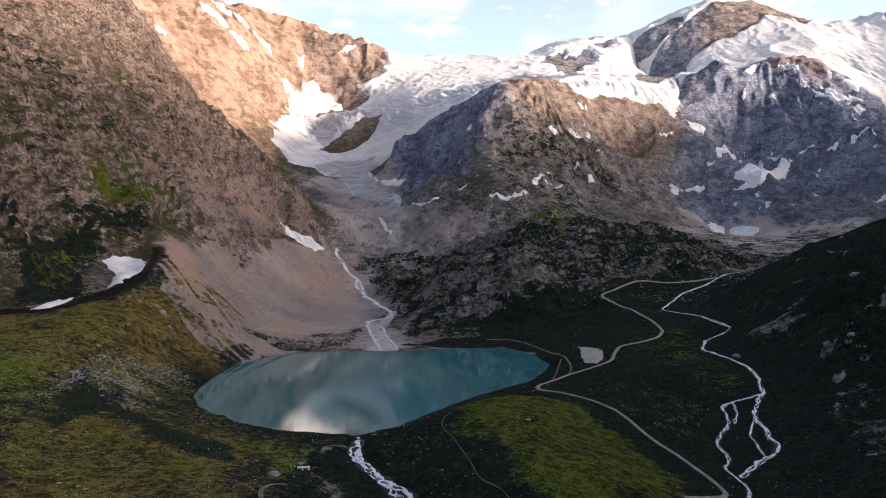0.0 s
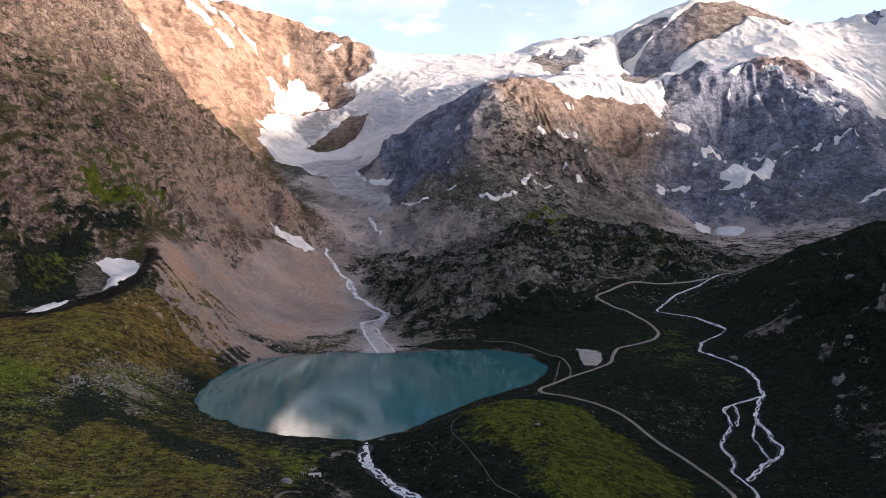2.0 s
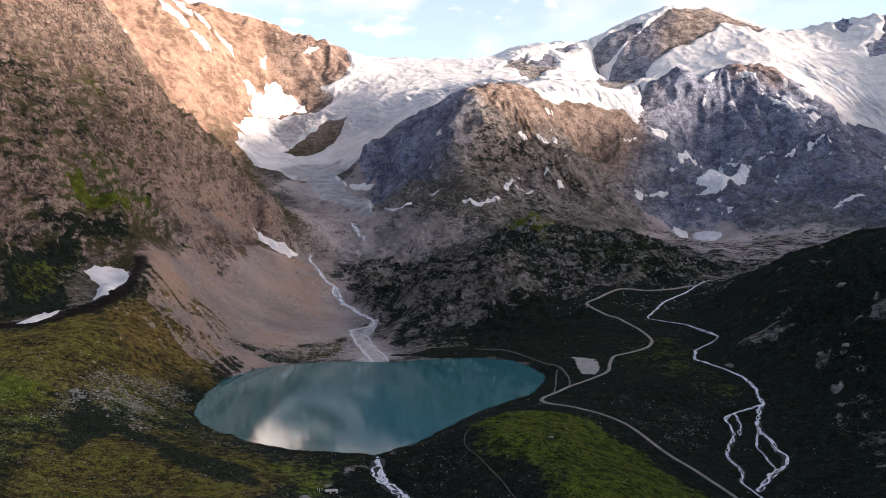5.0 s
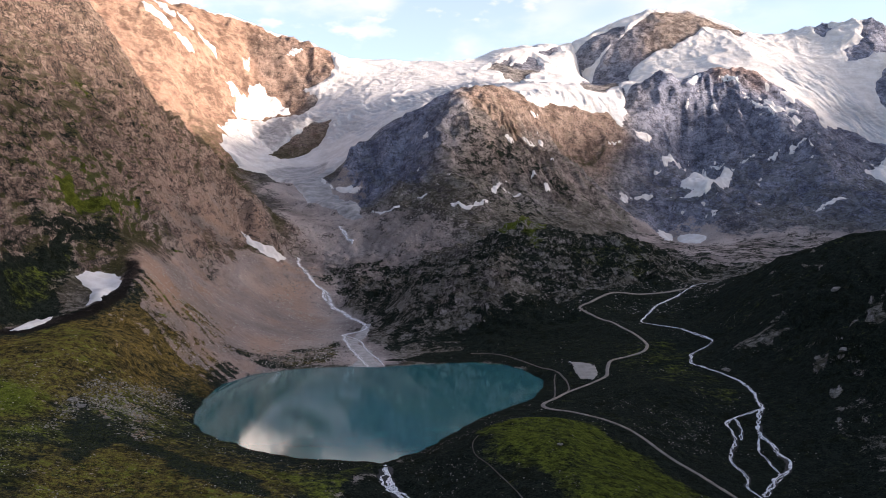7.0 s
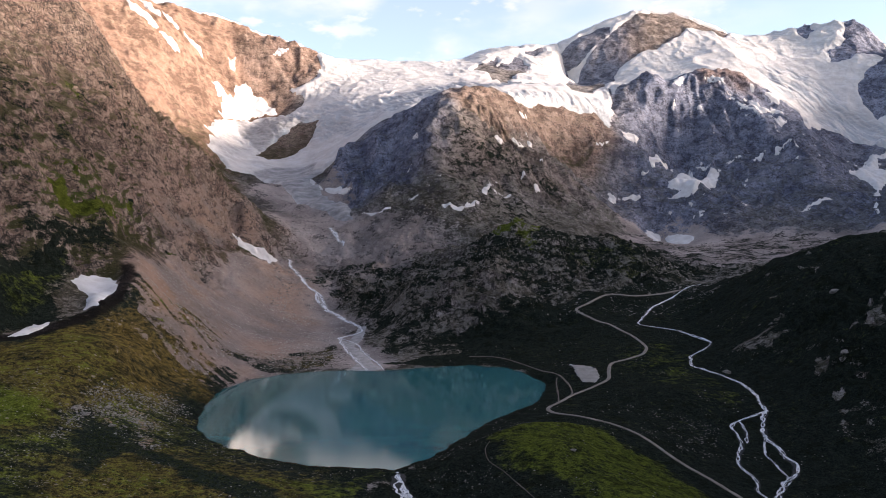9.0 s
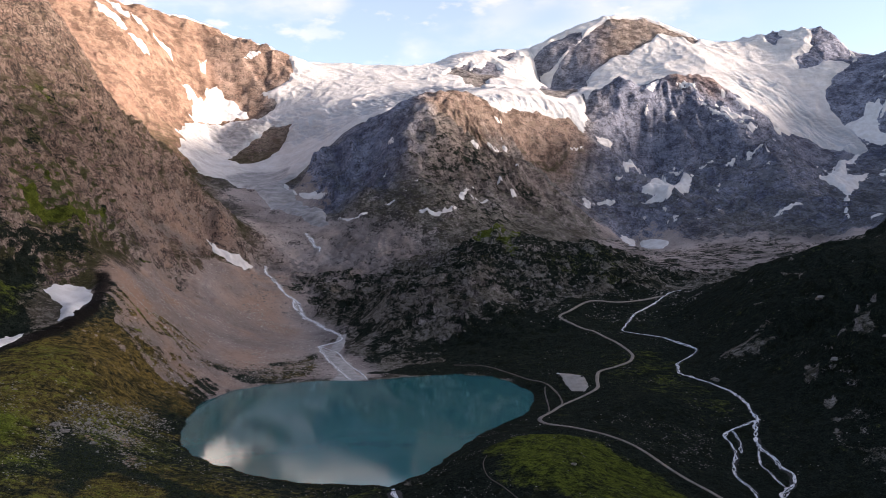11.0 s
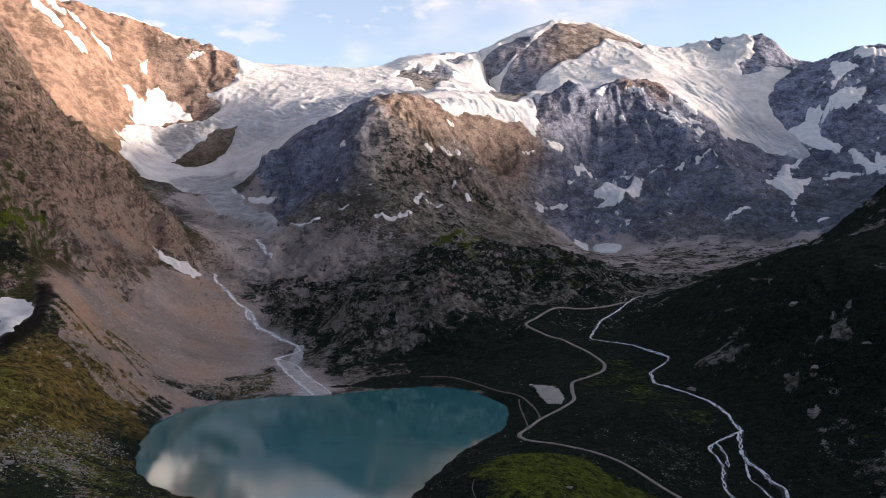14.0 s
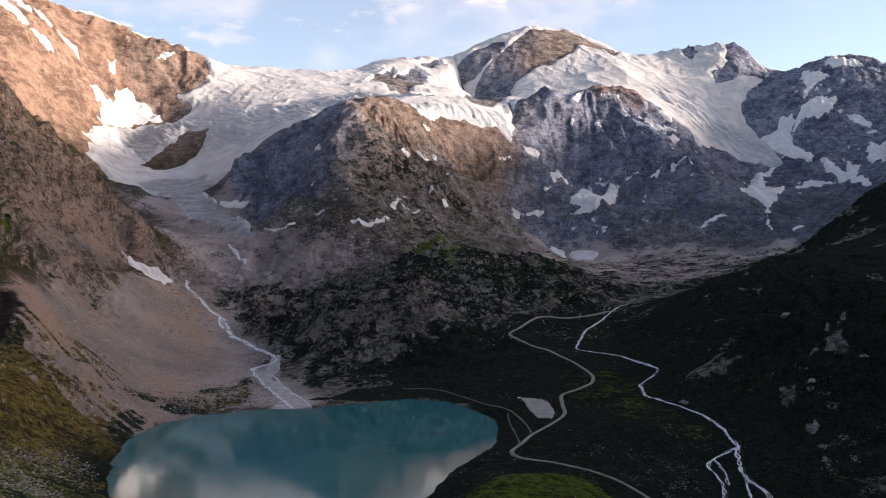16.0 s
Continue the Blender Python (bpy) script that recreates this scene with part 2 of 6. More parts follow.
landline("dome_face", 16, [(1034, 3039, 556), (1161, 2983, 510), (1307, 3019, 588), (1493, 3080, 620), (1462, 2843, 497)])
landline("dome_low", 12, [(1068, 2958, 386), (1081, 2906, 340), (1311, 2771, 394), (1103, 2711, 258), (1290, 2479, 216), (860, 2850, 400)])
landline("valley_behind", 4, [(-700, 300, 160), (-350, 350, 40), (0, 250, -50), (300, 0, -85), (-300, -300, -60), (100, -700, -120), (600, -400, -20), (-900, -300, 200)])
landline("north_ridge", 12, [(-2300, -1200, 800), (-1200, -1500, 500), (0, -1550, 350), (1200, -1500, 500), (2300, -1200, 800)])
landline("east_rim", 14, [(-2400, 0, 1100), (-2300, 1000, 1250), (-2400, 2200, 1300), (-2400, 3600, 1200)])
landline("west_rim", 14, [(1300, -300, 620), (1500, 300, 880), (1900, 800, 960), (2400, 1400, 960), (2900, 1900, 930), (3300, 2400, 960), (3600, 1000, 800), (3600, -500, 700)])

R_TAB = np.random.RandomState(7).rand(512, 512)


def vnoise(x, y):
    """Smooth noise, -1 to 1, one bump a unit."""
    i, j = np.floor(x).astype(np.int64), np.floor(y).astype(np.int64)
    u, v = x - i, y - j
    u, v = u * u * u * (u * (6 * u - 15) + 10), v * v * v * (v * (6 * v - 15) + 10)
    i0, j0, i1, j1 = i & 511, j & 511, (i + 1) & 511, (j + 1) & 511
    a = R_TAB[i0, j0] * (1 - u) + R_TAB[i1, j0] * u
    b = R_TAB[i0, j1] * (1 - u) + R_TAB[i1, j1] * u
    return 2 * (a * (1 - v) + b * v) - 1


def fbm(x, y, size, octaves, gain=0.5):
    total, amp = 0, 1.0
    for k in range(octaves):
        c, s = math.cos(1.1 * k + 0.4), math.sin(1.1 * k + 0.4)
        total = total + amp * vnoise((c * x - s * y) / size + 31.7 * k, (s * x + c * y) / size + 17.3 * k)
        size, amp = size / 2.03, amp * gain
    return total


def ridged(x, y, size, octaves, gain=0.55):
    total, amp, weight = 0, 1.0, 1.0
    for k in range(octaves):
        c, s = math.cos(0.9 * k + 0.7), math.sin(0.9 * k + 0.7)
        n = 1 - np.abs(vnoise((c * x - s * y) / size + 11.1 * k, (s * x + c * y) / size + 5.9 * k)) * 1.6
        total = total + amp * n * weight
        weight = np.clip(n * 1.4, 0.25, 1)
        size, amp = size / 2.1, amp * gain
    return total - 0.75


def resample(line, step):
    """Points along a line of (x, y, ...), about step metres apart."""
    pts = np.asarray(line, float)
    out = []
    for a, b in zip(pts[:-1], pts[1:]):
        n = max(1, int(np.hypot(*(b - a)[:2]) / step))
        out += [a + (b - a) * k / n for k in range(n)]
    return np.array(out + [pts[-1]])


def curve_through(line, step):
    """A rounded line through the points, resampled."""
    p = np.asarray(line, float)
    p = np.vstack([2 * p[0] - p[1], p, 2 * p[-1] - p[-2]])
    out = []
    for k in range(1, len(p) - 2):
        n = max(2, int(np.hypot(*(p[k + 1] - p[k])[:2]) / step))
        for q in range(n):
            t = q / n
            out.append(0.5 * (2 * p[k] + (p[k + 1] - p[k - 1]) * t + (2 * p[k - 1] - 5 * p[k] + 4 * p[k + 1] - p[k + 2]) * t * t
                              + (3 * p[k] - p[k - 1] - 3 * p[k + 1] + p[k + 2]) * t ** 3))
    return np.array(out + [p[-2]])


def line_distance(x, y, line):
    """Distance to a line in plan."""
    best = np.full(np.shape(x), 1e9)
    for (ax, ay), (bx, by) in zip(line[:-1], line[1:]):
        dx, dy = bx - ax, by - ay
        t = np.clip(((x - ax) * dx + (y - ay) * dy) / (dx * dx + dy * dy + 1e-9), 0, 1)
        best = np.minimum(best, (x - ax - t * dx) ** 2 + (y - ay - t * dy) ** 2)
    return np.sqrt(best)


def area_distance(x, y, poly):
    """Distance to the edge of an area in plan, negative inside."""
    poly = [tuple(p[:2]) for p in poly]
    inside = np.zeros(np.shape(x), bool)
    for (ax, ay), (bx, by) in zip(poly, poly[1:] + poly[:1]):
        if ay != by:
            inside ^= ((ay > y) != (by > y)) & (x < (bx - ax) * (y - ay) / (by - ay) + ax)
    d = line_distance(x, y, poly + poly[:1])
    return np.where(inside, -d, d)


def step01(a, b, v):
    t = np.clip((v - a) / (b - a), 0, 1)
    return t * t * (3 - 2 * t)


GX0, GY0, GSTEP, GNX, GNY = -2700.0, -1700.0, 14.0, 460, 510


def lay_out():
    pts = []
    for rough, line in LANDFORM:
        for p in resample(line, 110):
            pts.append((*p, rough))
    for p in resample(SHORE + SHORE[:1], 60)[:-1]:
        pts.append((*p, 0.4, 1.0))
    pts = np.array(pts)
    keep = []
    for k, p in enumerate(pts):
        if all(np.hypot(p[0] - pts[q, 0], p[1] - pts[q, 1]) > 9 for q in keep):
            keep.append(k)
    pts = pts[keep]
    d = np.hypot(pts[:, None, 0] - pts[None, :, 0], pts[:, None, 1] - pts[None, :, 1])
    n = len(pts)
    a = np.zeros((n + 3, n + 3))
    a[:n, :n], a[:n, n], a[:n, n + 1:] = d + np.diag(np.full(n, -2.0)), 1, pts[:, :2] / 1000
    a[n:, :n] = a[:n, n:].T
    w = np.linalg.solve(a, np.vstack([pts[:, 2:4], np.zeros((3, 2))]))
    gx, gy = GX0 + GSTEP * np.arange(GNX), GY0 + GSTEP * np.arange(GNY)
    base = np.zeros((GNX, GNY, 2))
    for i, x in enumerate(gx):
        r = np.hypot(x - pts[None, :, 0], gy[:, None] - pts[None, :, 1])
        base[i] = r @ w[:n] + w[n] + np.stack([np.full(GNY, x), gy], 1) / 1000 @ w[n + 1:]
    return base


BASE = lay_out()


def from_grid(x, y, k):
    """Smooth look-up in the laid-out land: k 0 its height, 1 its roughness."""
    u = np.clip((x - GX0) / GSTEP, 1.001, GNX - 3)
    v = np.clip((y - GY0) / GSTEP, 1.001, GNY - 3)
    i, j = u.astype(int), v.astype(int)
    fu, fv = u - i, v - j

    def weights(t):
        return (-0.5 * t + t * t - 0.5 * t ** 3, 1 - 2.5 * t * t + 1.5 * t ** 3, 0.5 * t + 2 * t * t - 1.5 * t ** 3, -0.5 * t * t + 0.5 * t ** 3)

    wu, wv = weights(fu), weights(fv)
    total = 0
    for a in range(4):
        for b in range(4):
            total = total + wu[a] * wv[b] * BASE[i - 1 + a, j - 1 + b, k]
    return total


# ---- roads, paths, streams, in plan ----
WAYS, STREAMS, SNOWS = [], [], []


def way(name, width, line):
    WAYS.append((name, width, line))


def stream(name, width, line):
    STREAMS.append((name, width, line))


def snow(line):
    SNOWS.append(line)


way("road", 4.4, [(469, 1414), (447, 1413), (374, 1382), (333, 1378), (308, 1366), (270, 1329), (246, 1306), (260, 1275), (276, 1216), (290, 1170), (290, 1118), (276, 1081), (249, 1060), (220, 1040), (203, 999), (192, 966), (169, 941), (136, 914), (115, 887), (99, 867), (95, 846), (103, 817), (120, 790), (139, 772), (154, 757), (163, 738), (169, 715), (176, 694), (186, 674), (194, 650), (200, 630), (203, 611), (200, 597), (188, 583), (160, 560)])
way("path", 2.4, [(60, 1185), (97, 1171), (122, 1128), (138, 1060), (146, 983), (141, 935), (134, 914)])
way("path", 1.8, [(114, 888), (124, 930), (135, 983), (140, 1001)])
way("path", 0.8, [(7, 684), (0, 662), (-1, 638), (7, 612), (17, 563), (23, 537), (37, 519), (50, 480)])
way("path", 3.2, [(370, 1024), (386, 1029), (406, 1032), (422, 1033)])
way("path", 2.6, [(-108, 495), (-112, 509), (-114, 519), (-113, 527), (-110, 535), (-102, 540)])
stream("river", 3.3, [(520, 1475), (495, 1450), (469, 1420), (441, 1395), (402, 1350), (373, 1321), (346, 1279), (323, 1237), (332, 1220), (355, 1191), (364, 1152), (372, 1114), (373, 1096), (358, 1082), (333, 1063), (314, 1017), (320, 993), (332, 966), (336, 929), (333, 893), (325, 862), (321, 840)])
stream("river", 2.8, [(321, 842), (301, 835), (283, 825), (270, 813), (267, 793), (262, 774), (248, 752), (236, 723), (236, 698), (231, 680), (223, 664), (225, 646), (227, 627), (221, 605), (212, 570)])
stream("river", 3.5, [(321, 842), (304, 816), (293, 790), (292, 764), (288, 741), (287, 722), (277, 704), (262, 689), (242, 664), (228, 646)])
stream("river", 1.8, [(293, 790), (282, 770), (274, 749), (272, 726), (268, 700)])
stream("river", 2.5, [(283, 825), (279, 800), (270, 780)])
stream("stream", 6.5, [(-68, 663), (-68, 655), (-68, 640), (-66, 624), (-57, 606), (-48, 592), (-40, 571), (-30, 551), (-22, 535), (-15, 500)])
stream("torrent", 5.5, [(-236, 1886), (-235, 1861), (-212, 1776), (-192, 1704), (-170, 1675), (-156, 1638), (-144, 1593), (-116, 1520)])
stream("torrent", 5, [(-172, 1677), (-168, 1650), (-150, 1620), (-140, 1590)])
stream("torrent", 5, [(-155, 2068), (-140, 2018), (-127, 1989), (-122, 1970)])
stream("torrent", 4.2, [(-116, 1520), (-90, 1437), (-92, 1407), (-122, 1376), (-113, 1291), (-99, 1209), (-88, 1150), (-84, 1126)])
stream("torrent", 2.5, [(-122, 1376), (-96, 1320), (-86, 1250), (-70, 1180), (-62, 1128)])
PARKING = [(172, 1064), (177, 1036), (192, 1018), (185, 974), (174, 955), (162, 968), (163, 1000)]
# line of the shade on the moraine's steep inner side, painted on the land
SHADED_BANK = [(-400, 1192), (-389, 1135), (-389, 1095), (-392, 1060), (-403, 1025), (-420, 980), (-444, 934), (-475, 905)]
QUIET_LINES = [(w / 2 + 2, curve_through(line, 14)) for name, w, line in WAYS + STREAMS]
QUIET_LINES.append((12, PARKING + PARKING[:1]))


# ---- snow patches, in plan ----
snow([(886, 2706), (940, 2705), (981, 2717), (949, 2748), (993, 2789), (1107, 2956), (1107, 2922), (1128, 2873), (1170, 2852), (1147, 2812), (1035, 2697), (1001, 2657), (973, 2695)])
snow([(931, 2887), (978, 2932), (986, 2900), (1061, 2974), (1008, 2906), (950, 2864), (923, 2824)])
snow([(873, 2802), (909, 2817), (883, 2794)])
snow([(727, 2700), (739, 2705), (756, 2699), (736, 2669), (727, 2688)])
snow([(763, 2701), (796, 2714), (842, 2706), (830, 2702), (793, 2703)])
snow([(824, 2607), (844, 2616), (873, 2608), (740, 2291), (759, 2365)])
snow([(881, 2601), (907, 2594), (935, 2556), (951, 2526), (917, 2493), (881, 2522)])
snow([(1126, 2937), (1151, 2917), (1153, 2876), (1134, 2925)])
snow([(1215, 2881), (1246, 2878), (1308, 2898), (1302, 2897), (1246, 2874), (1217, 2872)])
snow([(1294, 2850), (1319, 2853), (1346, 2855), (1321, 2840), (1299, 2847)])
snow([(1362, 2821), (1378, 2845), (1418, 2811), (1389, 2826)])
snow([(1283, 2515), (1327, 2525), (1325, 2522), (1289, 2506)])
snow([(1117, 3138), (1148, 3143), (1189, 3200), (1214, 3236), (1159, 3225)])
snow([(1338, 3062), (1368, 3036), (1381, 2982), (1384, 2935), (1374, 2991), (1348, 3037)])
snow([(1402, 3139), (1444, 3111), (1467, 3075), (1521, 3096), (1519, 3054), (1492, 3068), (1446, 3070), (1378, 3035)])
snow([(1495, 3147), (1654, 3362), (1540, 3126), (1509, 3131)])
snow([(1438, 2987), (1482, 3016), (1505, 3007), (1445, 2955)])
snow([(1192, 3090), (1212, 3088), (1215, 3077), (1198, 3080)])
snow([(1092, 3085), (1108, 3092), (1116, 3094), (1097, 3079)])
snow([(295, 2354), (306, 2364), (320, 2363), (312, 2337)])
snow([(369, 2510), (387, 2551), (418, 2547), (403, 2530)])
snow([(439, 2609), (455, 2599), (439, 2566)])
snow([(427, 2652), (441, 2657), (477, 2775), (436, 2651)])
snow([(229, 2163), (250, 2199), (268, 2212), (242, 2161), (225, 2119)])
snow([(99, 2022), (115, 2028), (156, 2018), (198, 2051), (214, 2057), (184, 2026), (150, 2007), (119, 2016)])
snow([(395, 2301), (409, 2319), (416, 2313), (393, 2258)])
snow([(290, 2196), (311, 2212), (317, 2210), (296, 2195)])
snow([(37, 2081), (58, 2087), (59, 2079), (43, 2077)])
snow([(83, 2111), (96, 2102), (92, 2102)])
snow([(108, 2116), (122, 2125), (114, 2115)])
snow([(858, 2948), (880, 2953), (921, 2957), (908, 2938), (865, 2927), (856, 2937)])
snow([(70, 2408), (81, 2406), (82, 2359), (74, 2372)])
snow([(734, 2851), (778, 2873), (804, 2894), (762, 2859), (740, 2850)])
snow([(1269, 3202), (1310, 3216), (1345, 3194), (1337, 3165), (1311, 3181)])
snow([(-350, 1831), (-333, 1829), (-301, 1833), (-276, 1858), (-265, 1868), (-275, 1821), (-303, 1793), (-332, 1797)])
snow([(-868, 3047), (-835, 3059), (-791, 3062), (-761, 3046), (-776, 3023), (-809, 3023), (-849, 3022)])
snow([(-759, 3037), (-725, 3059), (-702, 3063), (-693, 3061), (-706, 3037), (-729, 3035), (-753, 3035)])
snow([(-862, 3198), (-828, 3230), (-773, 3152), (-772, 3117), (-814, 3137)])
snow([(-778, 3201), (-751, 3204), (-719, 3188), (-716, 3138), (-744, 3135)])
snow([(-706, 3189), (-680, 3236), (-652, 3232), (-637, 3198), (-660, 3208), (-689, 3179)])
snow([(-940, 2790), (-905, 2800), (-900, 2775), (-930, 2772)])
snow([(-405, 3407), (-386, 3440), (-348, 3441), (-376, 3418)])
snow([(-603, 3155), (-580, 3219), (-557, 3177), (-531, 3236), (-536, 3248), (-514, 3287), (-478, 3298), (-467, 3283), (-420, 3282), (-399, 3260), (-370, 3214), (-462, 3195), (-556, 3088), (-573, 3083), (-562, 3151), (-580, 3141)])
snow([(-236, 2555), (-212, 2524), (-195, 2441), (-177, 2429), (-225, 2468)])
snow([(-177, 2433), (-136, 2413), (-98, 2341), (-129, 2362), (-170, 2418)])
snow([(-81, 2114), (-50, 2077), (-8, 2062), (-22, 2055), (-55, 2073)])
snow([(-563, 3317), (-544, 3369), (-541, 3308), (-556, 3300)])
snow([(-452, 1120), (-450, 1149), (-437, 1167), (-419, 1170), (-407, 1158), (-394, 1109), (-403, 1094), (-401, 1049), (-414, 1037), (-418, 1066), (-428, 1101), (-442, 1108)])
snow([(-455, 928), (-451, 946), (-451, 988), (-433, 993), (-435, 961), (-443, 935)])
snow([(1561, 2727), (1634, 2769), (1835, 3027), (1962, 3111), (2013, 3121), (1974, 3103), (1859, 3001), (1768, 2848), (1816, 2848), (1891, 2906), (1725, 2723), (1633, 2638), (1553, 2533), (1456, 2378), (1518, 2495), (1612, 2628), (1619, 2681), (1609, 2730)])
snow([(1527, 2375), (1540, 2340), (1525, 2290), (1490, 2285), (1485, 2320)])
snow([(1282, 2511), (1345, 2547), (1410, 2562), (1416, 2554), (1348, 2531), (1300, 2518)])
snow([(2153, 3058), (2163, 3015), (2157, 2943), (2120, 2856), (2210, 2953), (2203, 2883), (2136, 2816), (2048, 2673), (1982, 2562), (1955, 2566), (2008, 2692), (2078, 2846), (2111, 2960)])
snow([(1911, 2877), (1992, 2929), (2045, 2888), (2066, 2841), (2030, 2870), (1899, 2786)])
snow([(2416, 3497), (2470, 3422), (2486, 3392), (2392, 3362), (2300, 3319), (2275, 3311), (2332, 3361), (2370, 3449)])
snow([(2287, 3289), (2367, 3293), (2402, 3253), (2328, 3197), (2274, 3201), (2215, 3246), (2173, 3226), (2150, 3221), (2215, 3270), (2258, 3289)])
snow([(2375, 3163), (2417, 3134), (2445, 3090), (2412, 3074), (2380, 3113)])
snow([(2345, 2997), (2395, 2964), (2188, 2731), (2278, 2930)])
snow([(2171, 3326), (2210, 3300), (2200, 3263), (2143, 3236), (2127, 3154), (2145, 3059), (2097, 3043), (2064, 3140), (2053, 3251), (2051, 3303), (2100, 3319), (2143, 3300)])
snow([(2534, 3503), (2598, 3481), (2646, 3439), (2664, 3293), (2650, 3301), (2636, 3378), (2587, 3392), (2521, 3411)])


def veins(x, y):
    """Gullies and ribs that run down the faces: -1 to 1, laid out round each summit or along each wall."""
    total = np.zeros(np.shape(x))
    for (px, py), reach, size, fan_out in SUMMITS:
        r = np.hypot(x - px, y - py)
        around = np.arctan2(x - px, py - y) * fan_out
        w = step01(reach, 0.6 * reach, r)
        n = vnoise(around / size + 0.012 * 8 * vnoise(x / 60, y / 60) * 8, r / 240 + 3.1 * size) + 0.6 * vnoise(around / (0.45 * size) + 0.8 * vnoise(x / 35, y / 35), r / 120 + 9)
        total = total * (1 - w) + w * n * np.clip(r / 120, 0.2, 1)
    for area_x, area_y, (fx, fy), size, share in WALLS:
        w = step01(area_x[0] - 60, area_x[0] + 60, x) * step01(area_x[1] + 60, area_x[1] - 60, x) * step01(area_y[0] - 60, area_y[0] + 60, y) * step01(area_y[1] + 60, area_y[1] - 60, y)
        u, v = -fy * x + fx * y, fx * x + fy * y
        bend = 0.7 * vnoise(x / 70, y / 70)
        total = total * (1 - w) + w * share * (vnoise(u / size + bend, v / (5 * size)) + 0.6 * vnoise(u / (0.42 * size) + 1.3 * bend, v / (3 * size) + 4))
    return np.clip(total, -1.4, 1.4)


SUMMITS = [((300, 2640), 640, 34, 330), ((1260, 3290), 620, 36, 380), ((1395, 4130), 620, 40, 330), ((2660, 3520), 900, 44, 420), ((2300, 3900), 320, 34, 260)]
WALLS = [((-1400, -380), (900, 1950), (0.9, -0.43), 42, 0.4), ((-1600, -180), (2350, 3600), (0.72, -0.69), 48, 0.8)]


def height(x, y):
    """The land's height at places in plan."""
    x, y = np.asarray(x, float), np.asarray(y, float)
    z = from_grid(x, y, 0)
    rough = np.clip(from_grid(x, y, 1), 0.5, 18)
    near = (y < 1750) & (y > 150) & (x > -500) & (x < 700)
    if near.any():
        d = np.full(x.shape, 1e9)
        for half, line in QUIET_LINES:
            xs, ys = np.min(line, 0) - 45, np.max(line, 0) + 45
            box = near & (x > xs[0]) & (x < ys[0]) & (y > xs[1]) & (y < ys[1])
            d[box] = np.minimum(d[box], line_distance(x[box], y[box], line) - half)
        rough = rough * (0.05 + 0.95 * step01(0, 24, d))
        z = z - 0.5 * step01(2, -2, d)
    wx, wy = 30 * fbm(x, y, 160, 2), 30 * fbm(x + 900, y - 400, 160, 2)
    steep = step01(4, 9, rough)
    far = step01(1850, 2300, y)
    z = z + rough * ((0.95 + 0.75 * far) * ridged(x + wx, y + wy, 150, 4, 0.52) - 0.15 + 0.30 * fbm(x, y, 34, 3, 0.6))
    z = z + steep * rough * (1 - 0.3 * far) * (0.46 * ridged(x + 0.3 * wx, y + 0.3 * wy, 38, 3, 0.6) - 0.05 + (0.22 - 0.09 * far) * ridged(x + 0.2 * wy, y + 0.2 * wx, 13, 2, 0.6))
    z = z + far * 1.5 * np.clip(rough - 9, 0, 8) * ridged(x + 0.8 * wy + 300, y - 0.8 * wx, 190, 2, 0.45)
    z = z + far * steep * 0.30 * rough * ridged(x - 0.5 * wy, y + 0.5 * wx, 62, 2, 0.6)
    z = z + (0.8 + 0.45 * far) * np.clip(rough - 5, 0, 10) * veins(x, y)
    k = (z + 0.22 * x - 0.12 * y) / 17 + 1.3 * fbm(x, y, 90, 3)
    fr = k - np.floor(k)
    z = z + steep * (9 - 5 * far) * (step01(0.35, 0.75, fr) - fr)
    d = np.full(x.shape, 400.0)
    box = (x > -340) & (x < 220) & (y > 580) & (y < 1240)
    if box.any():
        d[box] = area_distance(x[box] + 3.5 * vnoise(x[box] / 16, y[box] / 16), y[box] + 3.5 * vnoise(x[box] / 14 + 9, y[box] / 14), SHORE)
    bed = step01(4, 16, line_distance(x, y, STREAMS[5][2])) if box.any() else 1.0
    shore = np.where(d < 0, np.maximum(-7, 0.16 * d) - 0.15, np.clip(z, 0.15 + 0.05 * d * bed, 0.5 + 0.5 * d))
    return z + (shore - z) * (1 - step01(30, 90, d)) * np.where(d > 12, 0.25 + 0.75 * bed, 1.0)

import functools

# ---- materials ----


